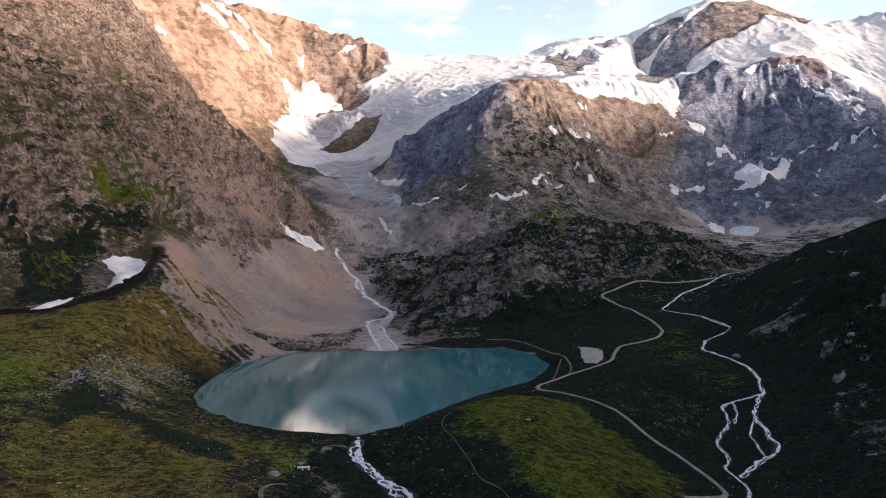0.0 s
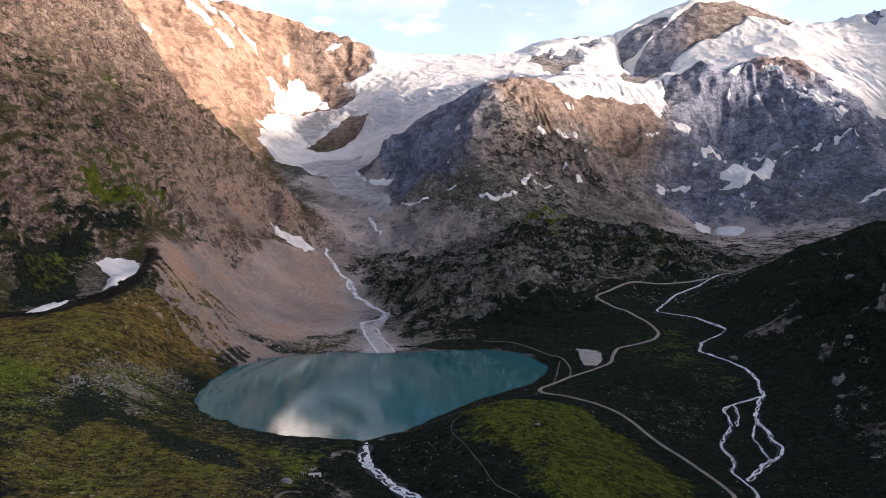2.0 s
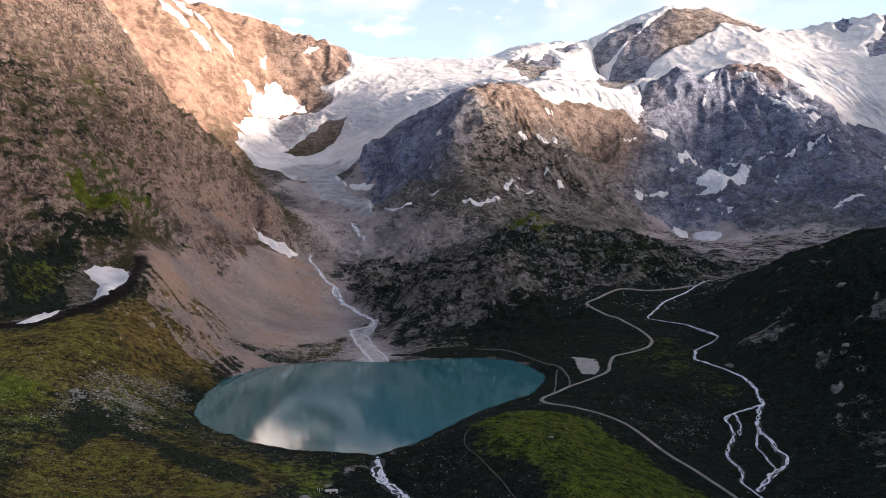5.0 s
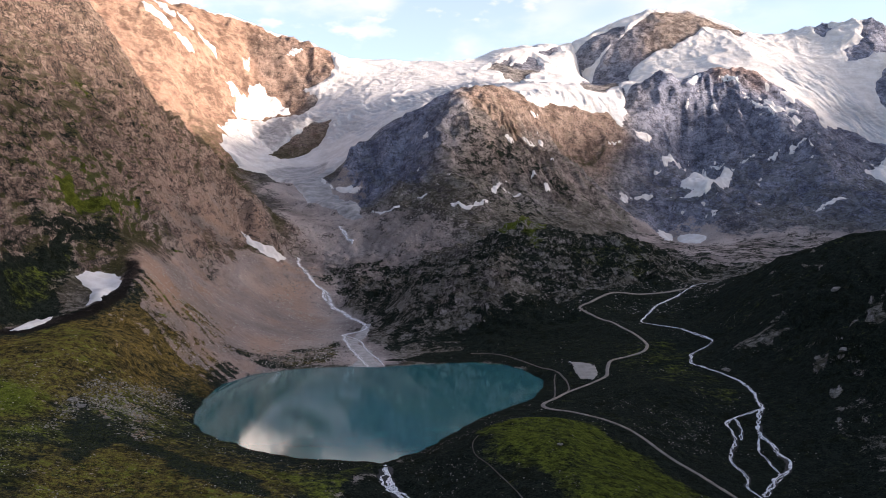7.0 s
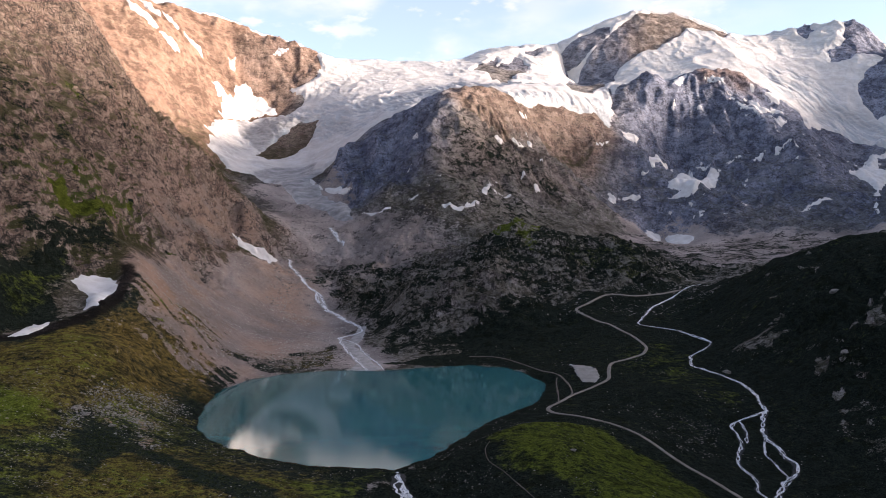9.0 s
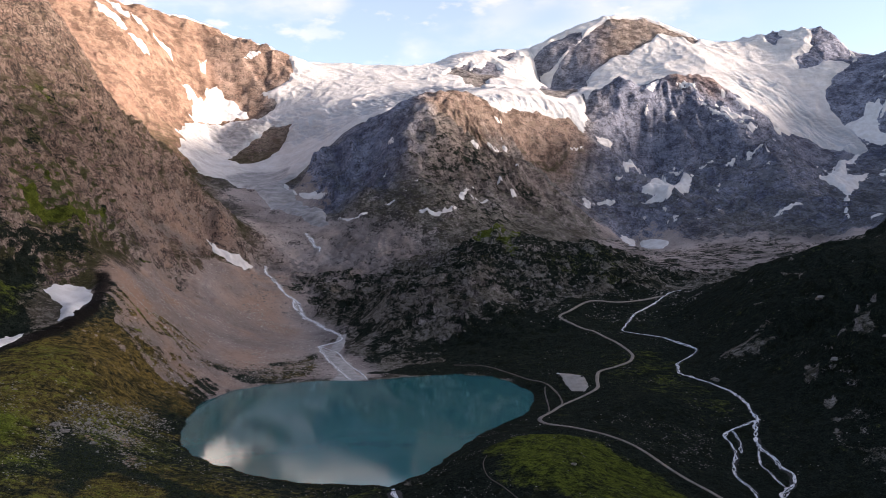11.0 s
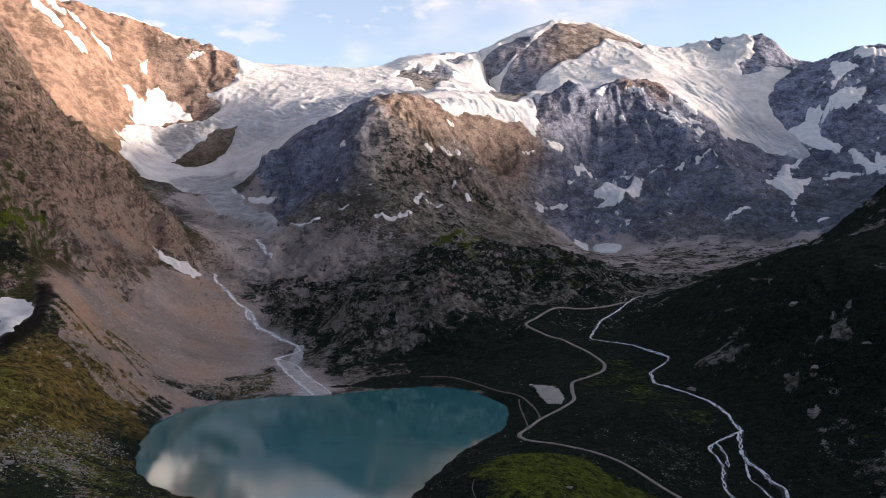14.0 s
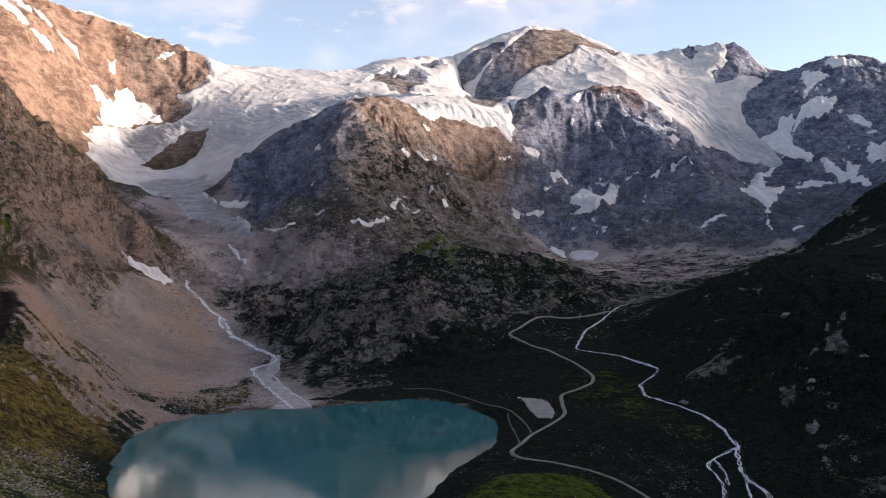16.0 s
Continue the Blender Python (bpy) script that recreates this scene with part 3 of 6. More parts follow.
class Nodes:
    """Helpers to wire a material's nodes."""

    def __init__(self, name):
        self.mat = bpy.data.materials.new(name)
        self.mat.use_nodes = True
        self.nt = self.mat.node_tree
        self.bsdf = self.nt.nodes["Principled BSDF"]
        self.bsdf.inputs["Specular IOR Level"].default_value = 0.25
        geo = self.nt.nodes.new("ShaderNodeNewGeometry")
        self.place, self.normal = geo.outputs["Position"], geo.outputs["Normal"]

    def link(self, a, b):
        if hasattr(a, "is_linked"):
            self.nt.links.new(a, b)
        else:
            b.default_value = a

    def noise(self, scale, detail=4, rough=0.55, stretch=None, turn=None):
        n = self.nt.nodes.new("ShaderNodeTexNoise")
        v = self.place
        if stretch:
            m = self.nt.nodes.new("ShaderNodeMapping")
            m.inputs["Scale"].default_value = stretch
            if turn:
                m.inputs["Rotation"].default_value = turn
            self.link(v, m.inputs[0])
            v = m.outputs[0]
        self.link(v, n.inputs["Vector"])
        n.inputs["Scale"].default_value, n.inputs["Detail"].default_value, n.inputs["Roughness"].default_value = scale, detail, rough
        return n.outputs["Fac"]

    def attr(self, name):
        n = self.nt.nodes.new("ShaderNodeAttribute")
        n.attribute_name = name
        return n.outputs["Fac"]

    def maths(self, op, a, b=0.0):
        m = self.nt.nodes.new("ShaderNodeMath")
        m.operation = op
        self.link(a, m.inputs[0])
        self.link(b, m.inputs[1])
        return m.outputs[0]

    def ramp(self, v, lo, hi, a=0.0, b=1.0):
        m = self.nt.nodes.new("ShaderNodeMapRange")
        m.interpolation_type = "SMOOTHSTEP"
        m.inputs["From Min"].default_value, m.inputs["From Max"].default_value = lo, hi
        m.inputs["To Min"].default_value, m.inputs["To Max"].default_value = a, b
        self.link(v, m.inputs["Value"])
        return m.outputs[0]

    def mix(self, f, a, b, blend="MIX"):
        m = self.nt.nodes.new("ShaderNodeMix")
        m.data_type, m.blend_type = "RGBA", blend
        self.link(f, m.inputs["Factor"])
        for v, k in ((a, 6), (b, 7)):
            self.link((*v, 1) if isinstance(v, tuple) else v, m.inputs[k])
        return m.outputs[2]

    def up(self):
        s = self.nt.nodes.new("ShaderNodeSeparateXYZ")
        self.link(self.normal, s.inputs[0])
        return s.outputs["Z"]

    def bump(self, v, strength, distance):
        b = self.nt.nodes.new("ShaderNodeBump")
        b.inputs["Strength"].default_value, b.inputs["Distance"].default_value = strength, distance
        self.link(v, b.inputs["Height"])
        self.link(b.outputs[0], self.bsdf.inputs["Normal"])

    def colour(self, c, rough=0.9):
        self.link((*c, 1) if isinstance(c, tuple) else c, self.bsdf.inputs["Base Color"])
        self.link(rough, self.bsdf.inputs["Roughness"])
        return self.mat


def land_material():
    """Rock, scree and alpine turf, told apart by the land's own attributes, its slope and noise."""
    n = Nodes("alpine_land")
    n.bsdf.inputs["Specular IOR Level"].default_value = 0.01
    grass, scree, red, tan, bank_shade, brown, shade_blue, fresh = (n.attr(k) for k in ("grass", "scree", "red", "tan", "bank_shade", "brown", "shade_blue", "fresh"))
    add = lambda *terms: functools.reduce(lambda p, q: n.maths("ADD", p, q), [n.maths("MULTIPLY", v, k) for v, k in terms])
    warp = n.nt.nodes.new("ShaderNodeTexNoise")
    n.link(n.place, warp.inputs["Vector"])
    warp.inputs["Scale"].default_value, warp.inputs["Detail"].default_value = 0.018, 4.0
    bent = n.nt.nodes.new("ShaderNodeVectorMath")
    bent.operation = "MULTIPLY_ADD"
    n.link(warp.outputs["Color"], bent.inputs[0])
    bent.inputs[1].default_value = (26, 26, 26)
    n.link(n.place, bent.inputs[2])

    def beds(scale, detail, rough, stretch, turn):
        """Noise drawn out along the dip of the rock, bent by the warp."""
        m, v = n.nt.nodes.new("ShaderNodeMapping"), n.nt.nodes.new("ShaderNodeTexNoise")
        m.inputs["Rotation"].default_value, m.inputs["Scale"].default_value = turn, stretch
        n.link(bent.outputs[0], m.inputs[0])
        n.link(m.outputs[0], v.inputs["Vector"])
        v.inputs["Scale"].default_value, v.inputs["Detail"].default_value, v.inputs["Roughness"].default_value = scale, detail, rough
        return v.outputs["Fac"]

    def spots(scale, share, size):
        """Single stones or tufts: 1 inside a spot."""
        m, v = n.nt.nodes.new("ShaderNodeMapping"), n.nt.nodes.new("ShaderNodeTexVoronoi")
        n.link(n.place, m.inputs[0])
        m.inputs["Scale"].default_value = (1, 1, 0.5)
        n.link(m.outputs[0], v.inputs["Vector"])
        v.inputs["Scale"].default_value = scale
        v.inputs["Randomness"].default_value = 1.0
        pick = n.nt.nodes.new("ShaderNodeSeparateColor")
        n.link(v.outputs["Color"], pick.inputs[0])
        wide = n.maths("MULTIPLY", n.ramp(pick.outputs[0], 1 - share, 1.0, 0.45, 1.0), n.maths("GREATER_THAN", pick.outputs[0], 1 - share))
        return n.ramp(n.maths("SUBTRACT", n.maths("MULTIPLY", wide, size), v.outputs["Distance"]), 0.0, 0.08)

    broad, coarse, mid, fine = n.noise(0.008, 5, 0.55), n.noise(0.028, 7, 0.66), n.noise(0.15, 7, 0.74), n.noise(0.6, 5, 0.74)
    alt = n.nt.nodes.new("ShaderNodeSeparateXYZ")
    n.link(n.place, alt.inputs[0])
    ledge = beds(0.030, 9, 0.68, (0.55, 0.55, 2.0), (0.55, -0.45, 0.0))
    rib = beds(0.026, 9, 0.68, (1.9, 1.9, 0.42), (0.18, 0.22, 0.3))
    grain = n.maths("ADD", n.maths("MULTIPLY", ledge, 0.55), n.maths("MULTIPLY", rib, 0.45))

    def blocks(scale, feature, what):
        """Broken faces and the joints between them."""
        m, v = n.nt.nodes.new("ShaderNodeMapping"), n.nt.nodes.new("ShaderNodeTexVoronoi")
        v.feature = feature
        m.inputs["Rotation"].default_value, m.inputs["Scale"].default_value = (0.45, 0.3, 0.5), (1.0, 0.7, 1.5)
        n.link(bent.outputs[0], m.inputs[0])
        n.link(m.outputs[0], v.inputs["Vector"])
        v.inputs["Scale"].default_value = scale
        return v.outputs[what]

    slab, chip = n.maths("MULTIPLY", blocks(0.045, "F1", "Color"), 1.0), n.maths("MULTIPLY", blocks(0.15, "F1", "Color"), 1.0)
    low = add((broad, 0.20), (coarse, 0.25), (grain, 0.30), (mid, 0.25), (n.maths("SUBTRACT", slab, 0.5), 0.15), (n.maths("SUBTRACT", chip, 0.5), 0.19))
    high = add((broad, 0.32), (coarse, 0.26), (ledge, 0.14), (rib, 0.28), (n.attr("vein"), 0.03), (n.maths("SUBTRACT", slab, 0.5), 0.05))
    massive = n.ramp(alt.outputs["Y"], 1850, 2300)
    grade = n.maths("ADD", n.maths("MULTIPLY", n.ramp(low, 0.41, 0.62), n.ramp(massive, 0, 1, 1.0, 0.36)), n.maths("MULTIPLY", n.ramp(high, 0.41, 0.59), n.ramp(massive, 0, 1, 0.0, 0.40)))
    grade = n.mix(n.maths("MULTIPLY", red, n.ramp(massive, 0, 1, 1.0, 0.0)), grade, n.maths("ADD", n.maths("MULTIPLY", grade, 0.6), 0.22))
    grey = n.mix(grade, (0.090, 0.082, 0.080), (0.43, 0.405, 0.39))
    # grey rock turned blue: distance haze and shade put into the colour
    shaded_rock = n.mix(grade, (0.100, 0.117, 0.178), (0.40, 0.435, 0.55))
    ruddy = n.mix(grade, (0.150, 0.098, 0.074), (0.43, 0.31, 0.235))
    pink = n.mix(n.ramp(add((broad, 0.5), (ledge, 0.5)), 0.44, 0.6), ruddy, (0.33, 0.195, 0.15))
    rock = n.mix(shade_blue, grey, shaded_rock)
    rock = n.mix(red, rock, n.mix(0.4, ruddy, pink))
    # clefts and cracks coloured near black, for the shade inside them
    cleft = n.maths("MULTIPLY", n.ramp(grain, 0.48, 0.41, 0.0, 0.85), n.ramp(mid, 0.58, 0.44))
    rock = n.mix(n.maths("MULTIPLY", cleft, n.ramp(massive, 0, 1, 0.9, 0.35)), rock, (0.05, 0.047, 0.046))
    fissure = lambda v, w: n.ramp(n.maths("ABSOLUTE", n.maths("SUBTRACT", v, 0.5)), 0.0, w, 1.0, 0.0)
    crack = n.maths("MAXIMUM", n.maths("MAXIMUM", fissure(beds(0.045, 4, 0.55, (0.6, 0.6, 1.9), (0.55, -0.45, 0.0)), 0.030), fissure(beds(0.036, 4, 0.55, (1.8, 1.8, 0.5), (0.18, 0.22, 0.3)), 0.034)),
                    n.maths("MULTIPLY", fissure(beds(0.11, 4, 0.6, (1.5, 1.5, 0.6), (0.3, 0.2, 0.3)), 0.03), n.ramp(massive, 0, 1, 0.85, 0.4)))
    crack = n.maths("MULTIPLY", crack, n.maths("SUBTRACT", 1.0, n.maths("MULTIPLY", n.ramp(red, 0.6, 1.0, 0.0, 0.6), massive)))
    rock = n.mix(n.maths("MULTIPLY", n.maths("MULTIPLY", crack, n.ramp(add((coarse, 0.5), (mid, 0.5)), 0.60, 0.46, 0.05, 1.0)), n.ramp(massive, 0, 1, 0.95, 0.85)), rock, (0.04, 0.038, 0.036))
    # turf and moss hold on the flatter ledges, less and less with height
    sod = add((n.up(), 0.62), (n.maths("SUBTRACT", mid, 0.5), 0.75), (n.maths("SUBTRACT", coarse, 0.5), 1.1), (n.maths("SUBTRACT", ledge, 0.5), 0.5))
    mossy = n.maths("MULTIPLY", n.maths("MULTIPLY", n.ramp(scree, 0.1, 0.6, 1.0, 0.0), n.ramp(alt.outputs["Z"], 260, 720, 0.92, 0.0)), n.ramp(n.maths("SUBTRACT", sod, n.ramp(massive, 0, 1, 0.0, 0.07)), 0.335, 0.445))
    mossy = n.maths("MULTIPLY", mossy, n.ramp(red, 0.15, 0.5, 0.5, 1.0))
    moss = n.mix(n.ramp(fine, 0.4, 0.6), (0.020, 0.022, 0.010), (0.075, 0.074, 0.030))
    moss = n.mix(n.maths("MULTIPLY", fresh, 0.8), moss, n.mix(n.ramp(fine, 0.4, 0.6), (0.03, 0.044, 0.010), (0.09, 0.12, 0.022)))
    rock = n.mix(mossy, rock, moss)
    pale = n.maths("MULTIPLY", n.ramp(mid, 0.55, 0.66), n.ramp(ledge, 0.5, 0.6))
    pale = n.maths("MULTIPLY", pale, n.ramp(red, 0.25, 0.5, 1.0, 0.2))
    rock = n.mix(n.maths("MULTIPLY", pale, n.ramp(massive, 0, 1, 0.85, 0.15)), rock, (0.42, 0.395, 0.375))
    stones = spots(0.16, 0.30, 0.34)
    pebbles = spots(0.42, 0.35, 0.36)
    rubble = n.mix(n.ramp(add((fine, 0.3), (mid, 0.15), (broad, 0.55)), 0.38, 0.64), (0.185, 0.162, 0.155), (0.40, 0.355, 0.338))
    warm = n.mix(n.ramp(add((fine, 0.3), (mid, 0.15), (broad, 0.55)), 0.38, 0.64), (0.175, 0.122, 0.090), (0.345, 0.246, 0.182))
    rubble = n.mix(n.maths("MULTIPLY", tan, n.ramp(add((broad, 0.8), (coarse, 0.2)), 0.40, 0.58, 0.25, 1.0)), rubble, warm)
    rubble = n.mix(n.maths("MULTIPLY", tan, n.ramp(add((broad, 0.7), (coarse, 0.3)), 0.50, 0.66, 0.0, 0.35)), rubble, (0.235, 0.138, 0.108))
    rubble = n.mix(n.maths("MULTIPLY", n.maths("MAXIMUM", n.maths("MULTIPLY", stones, 0.7), n.maths("MULTIPLY", pebbles, 0.5)), n.ramp(coarse, 0.4, 0.58)), rubble, (0.50, 0.44, 0.39))
    rubble = n.mix(n.ramp(add((mid, 0.7), (coarse, 0.3)), 0.44, 0.36, 0.0, 0.5), rubble, (0.075, 0.066, 0.05))
    rubble = n.mix(n.maths("MULTIPLY", spots(0.5, 0.35, 0.35), n.ramp(mid, 0.6, 0.4, 0.15, 0.8)), rubble, (0.07, 0.06, 0.05))
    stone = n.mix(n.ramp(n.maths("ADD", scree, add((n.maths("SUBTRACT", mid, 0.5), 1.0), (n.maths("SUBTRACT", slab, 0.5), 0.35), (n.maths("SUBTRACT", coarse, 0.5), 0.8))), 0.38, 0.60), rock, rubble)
    fleck = add((fine, 0.5), (mid, 0.5))
    # turf far darker than living grass: the valley's deep shade is in its colour
    shaded_turf = n.mix(n.ramp(fleck, 0.38, 0.62), (0.0088, 0.0122, 0.0105), (0.031, 0.040, 0.031))
    heath = n.mix(n.ramp(fleck, 0.36, 0.64), (0.061, 0.047, 0.014), (0.230, 0.167, 0.049))
    bright = n.mix(n.ramp(fleck, 0.36, 0.64), (0.046, 0.060, 0.011), (0.150, 0.186, 0.030))
    patchy = add((n.maths("SUBTRACT", coarse, 0.5), 0.9), (n.maths("SUBTRACT", mid, 0.5), 1.3))
    turf = n.mix(n.ramp(n.maths("ADD", brown, patchy), 0.25, 0.8), shaded_turf, heath)
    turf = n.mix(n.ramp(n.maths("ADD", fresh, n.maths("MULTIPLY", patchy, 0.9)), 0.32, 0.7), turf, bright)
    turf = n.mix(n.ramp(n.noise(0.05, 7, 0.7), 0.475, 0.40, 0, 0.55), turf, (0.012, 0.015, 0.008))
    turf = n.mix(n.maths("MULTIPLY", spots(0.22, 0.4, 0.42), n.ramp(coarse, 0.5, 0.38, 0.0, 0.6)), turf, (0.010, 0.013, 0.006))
    littered = n.ramp(brown, 0.1, 0.6, 0.08, 0.8)
    turf = n.mix(n.maths("MULTIPLY", n.maths("MAXIMUM", stones, pebbles), n.maths("MULTIPLY", n.ramp(add((broad, 0.5), (coarse, 0.5)), 0.47, 0.58), littered)), turf, (0.34, 0.29, 0.24))
    spread = add((coarse, 0.35), (mid, 0.4), (fine, 0.25), (n.maths("SUBTRACT", slab, 0.5), 0.20), (n.maths("SUBTRACT", chip, 0.5), 0.14))
    cover = n.ramp(n.maths("SUBTRACT", n.maths("ADD", grass, n.maths("MULTIPLY", n.ramp(n.up(), 0.5, 0.95), 0.10)), spread), -0.02, 0.09)
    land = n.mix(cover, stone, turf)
    # shade of the moraine's inner bank, painted near black
    land = n.mix(n.maths("MULTIPLY", bank_shade, n.ramp(fine, 0.3, 0.6, 0.7, 1.0)), land, (0.014, 0.012, 0.011))
    hard = n.maths("MULTIPLY", n.ramp(massive, 0, 1, 1.25, 1.0), n.ramp(scree, 0, 1, 1.0, 0.3))
    relief = n.maths("MULTIPLY", add((grain, 0.9), (mid, 0.8), (fine, 0.22), (slab, 0.8), (chip, 0.5), (n.maths("SUBTRACT", 1.0, crack), 0.35)), hard)
    n.bump(relief, 1.0, 4.0)
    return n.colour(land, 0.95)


def water_material():
    n = Nodes("glacial_water")
    n.bump(n.noise(0.4, 3, 0.6, (0.35, 2.6, 1)), 0.05, 0.2)
    n.bsdf.inputs["Specular IOR Level"].default_value = 0.5
    n.bsdf.inputs["IOR"].default_value = 1.33
    tone = n.mix(n.ramp(n.noise(0.008, 3), 0.35, 0.65), (0.024, 0.118, 0.128), (0.038, 0.142, 0.148))
    return n.colour(tone, 0.04)


def ice_material():
    """Glacier ice: bright snow, grey ice bands and dirt, blue in the cracks."""
    n = Nodes("glacier_ice")
    dirt, torn = n.attr("dirt"), n.attr("torn")
    mid, fine = n.noise(0.02, 6, 0.62), n.noise(0.16, 5, 0.7)
    band = n.noise(0.045, 7, 0.72, (0.35, 1.4, 1.6), (0, 0, 0.45))
    snow_c = n.mix(n.ramp(mid, 0.3, 0.7), (0.43, 0.425, 0.42), (0.57, 0.56, 0.55))
    grey = n.mix(n.ramp(band, 0.35, 0.65), (0.34, 0.37, 0.40), (0.60, 0.62, 0.64))
    c = n.mix(n.ramp(n.maths("ADD", n.maths("MULTIPLY", band, 0.7), n.maths("MULTIPLY", fine, 0.3)), 0.48, 0.60, 0.0, 0.5), snow_c, grey)
    c = n.mix(n.ramp(n.attr("crack"), 0.1, 0.5, 0, 0.75), c, (0.36, 0.395, 0.43))
    c = n.mix(n.maths("MULTIPLY", torn, n.ramp(fine, 0.50, 0.38, 0, 0.6)), c, (0.34, 0.37, 0.40))
    dirty = n.mix(n.ramp(band, 0.3, 0.7), (0.20, 0.20, 0.205), (0.42, 0.42, 0.425))
    c = n.mix(n.ramp(n.maths("ADD", dirt, n.maths("MULTIPLY", n.maths("SUBTRACT", mid, 0.5), 0.9)), 0.25, 0.8), c, dirty)
    n.bump(n.maths("ADD", n.maths("MULTIPLY", fine, 0.6), band), 0.7, 6.0)
    return n.colour(c, 0.72)


def snow_material():
    n = Nodes("old_snow")
    mid, fine = n.noise(0.05, 5, 0.6), n.noise(0.4, 4, 0.7)
    c = n.mix(n.ramp(mid, 0.35, 0.7), (0.62, 0.62, 0.62), (0.52, 0.51, 0.50))
    c = n.mix(n.ramp(fine, 0.58, 0.75, 0, 0.35), c, (0.42, 0.39, 0.36))
    n.bump(n.maths("ADD", fine, mid), 0.4, 1.5)
    return n.colour(c, 0.75)


def foam_material():
    n = Nodes("white_water")
    streak, fine = n.noise(0.35, 5, 0.7), n.noise(1.1, 4, 0.7)
    c = n.mix(n.ramp(n.maths("ADD", n.maths("MULTIPLY", streak, 0.5), n.maths("MULTIPLY", fine, 0.5)), 0.40, 0.52), (0.09, 0.115, 0.15), (0.72, 0.735, 0.76))
    n.bump(fine, 0.4, 0.3)
    return n.colour(c, 0.4)


def gravel_material(name, dark, light):
    n = Nodes(name)
    mid, fine = n.noise(0.12, 4, 0.6), n.noise(1.3, 4, 0.7)
    c = n.mix(n.ramp(n.maths("ADD", n.maths("MULTIPLY", mid, 0.6), n.maths("MULTIPLY", fine, 0.4)), 0.35, 0.65), dark, light)
    n.bump(fine, 0.3, 0.1)
    return n.colour(c, 0.92)


def boulder_material(name, light):
    """Weathered stone; light: how pale the stone is, 1 for grey."""
    n = Nodes(name)
    oi = n.nt.nodes.new("ShaderNodeNewGeometry").outputs["Random Per Island"]
    mid, fine = n.noise(0.6, 4, 0.65), n.noise(2.5, 4, 0.7)
    c = n.mix(n.ramp(mid, 0.3, 0.7), (0.12 * light, 0.112 * light, 0.10 * light), (0.27 * light, 0.255 * light, 0.235 * light))
    c = n.mix(n.ramp(oi, 0.55, 1.0, 0, 0.8), c, (0.35 * light, 0.33 * light, 0.30 * light))
    c = n.mix(n.ramp(fine, 0.6, 0.75, 0, 0.5), c, (0.10, 0.10, 0.085))
    n.bump(n.maths("ADD", mid, fine), 0.6, 0.4)
    return n.colour(c, 0.9)


def shrub_material():
    n = Nodes("shrub_leaves")
    oi = n.nt.nodes.new("ShaderNodeNewGeometry").outputs["Random Per Island"]
    c = n.mix(oi, (0.014, 0.022, 0.008), (0.045, 0.058, 0.016))
    return n.colour(c, 0.8)


M_LAND, M_WATER, M_ICE, M_SNOW, M_FOAM = land_material(), water_material(), ice_material(), snow_material(), foam_material()
M_ROAD = gravel_material("road_gravel", (0.15, 0.132, 0.112), (0.25, 0.224, 0.194))
M_PARK = gravel_material("pale_gravel", (0.22, 0.207, 0.188), (0.32, 0.302, 0.276))
M_PATH = gravel_material("path_earth", (0.07, 0.061, 0.05), (0.14, 0.125, 0.105))
M_BED = gravel_material("wet_gravel", (0.012, 0.013, 0.013), (0.040, 0.041, 0.041))
M_FAN = gravel_material("grey_gravel", (0.24, 0.235, 0.23), (0.40, 0.392, 0.385))
M_BOULDER, M_PALE, M_SHRUB = boulder_material("boulder_stone", 1.0), boulder_material("pale_boulder_stone", 1.6), shrub_material()
M_WALL = gravel_material("hut_plaster", (0.62, 0.60, 0.56), (0.75, 0.73, 0.70))
M_ROOF = gravel_material("hut_roof", (0.36, 0.355, 0.34), (0.48, 0.475, 0.46))
M_DARK = gravel_material("hut_dark_wood", (0.03, 0.026, 0.022), (0.06, 0.05, 0.042))


# ---- the land as a sheet, split where its masses meet ----
MASSES = []


def mass(name, label, area):
    MASSES.append((name, label, area))


mass("mountain", "steep reddish-brown rocky mountainside above the lake with grassy ledges",
     [(-620, 800), (-520, 900), (-482, 1000), (-440, 1100), (-410, 1200), (-385, 1400), (-330, 1700), (-250, 1890), (-330, 2000), (-560, 2150), (-900, 2330), (-2900, 2300), (-2900, -200), (-900, 500)])
mass("mountain", "sunlit orange rock ridge with narrow snow gullies above the glacier",
     [(-330, 2000), (-400, 2300), (-350, 2700), (-480, 3000), (-420, 3250), (-230, 3400), (-200, 3600), (-150, 4300), (-300, 6000), (-2900, 6000), (-2900, 2300), (-900, 2330), (-560, 2150)])
mass("mountain", "rounded brown rock mountain standing in front of the glacier",
     [(-215, 2520), (-130, 2250), (-100, 2100), (0, 1985), (216, 2020), (500, 2250), (620, 2350), (760, 2650), (820, 2900), (650, 2990), (434, 2830), (300, 2770), (0, 2700)])
mass("mountain", "dark rock dome, blue with haze, with snow patches below the ice",
     [(820, 2900), (760, 2650), (1000, 2600), (1290, 2450), (1500, 2600), (1700, 2950), (1640, 3150), (1560, 3260), (1400, 3330), (1188, 3270), (950, 3230), (830, 3100)])
mass("mountain", "highest rocky summit with brown faces and a snow shoulder",
     [(380, 3930), (480, 3700), (900, 3600), (1250, 3620), (1600, 3720), (1800, 3900), (1850, 4150), (1850, 6000), (300, 6000)])
mass("mountain", "far snowy mountain with two dark rock teeth on its crest",
     [(1800, 3900), (1880, 3777), (2250, 3600), (2374, 3690), (2700, 3900), (2900, 6000), (1850, 6000), (1850, 4150)])
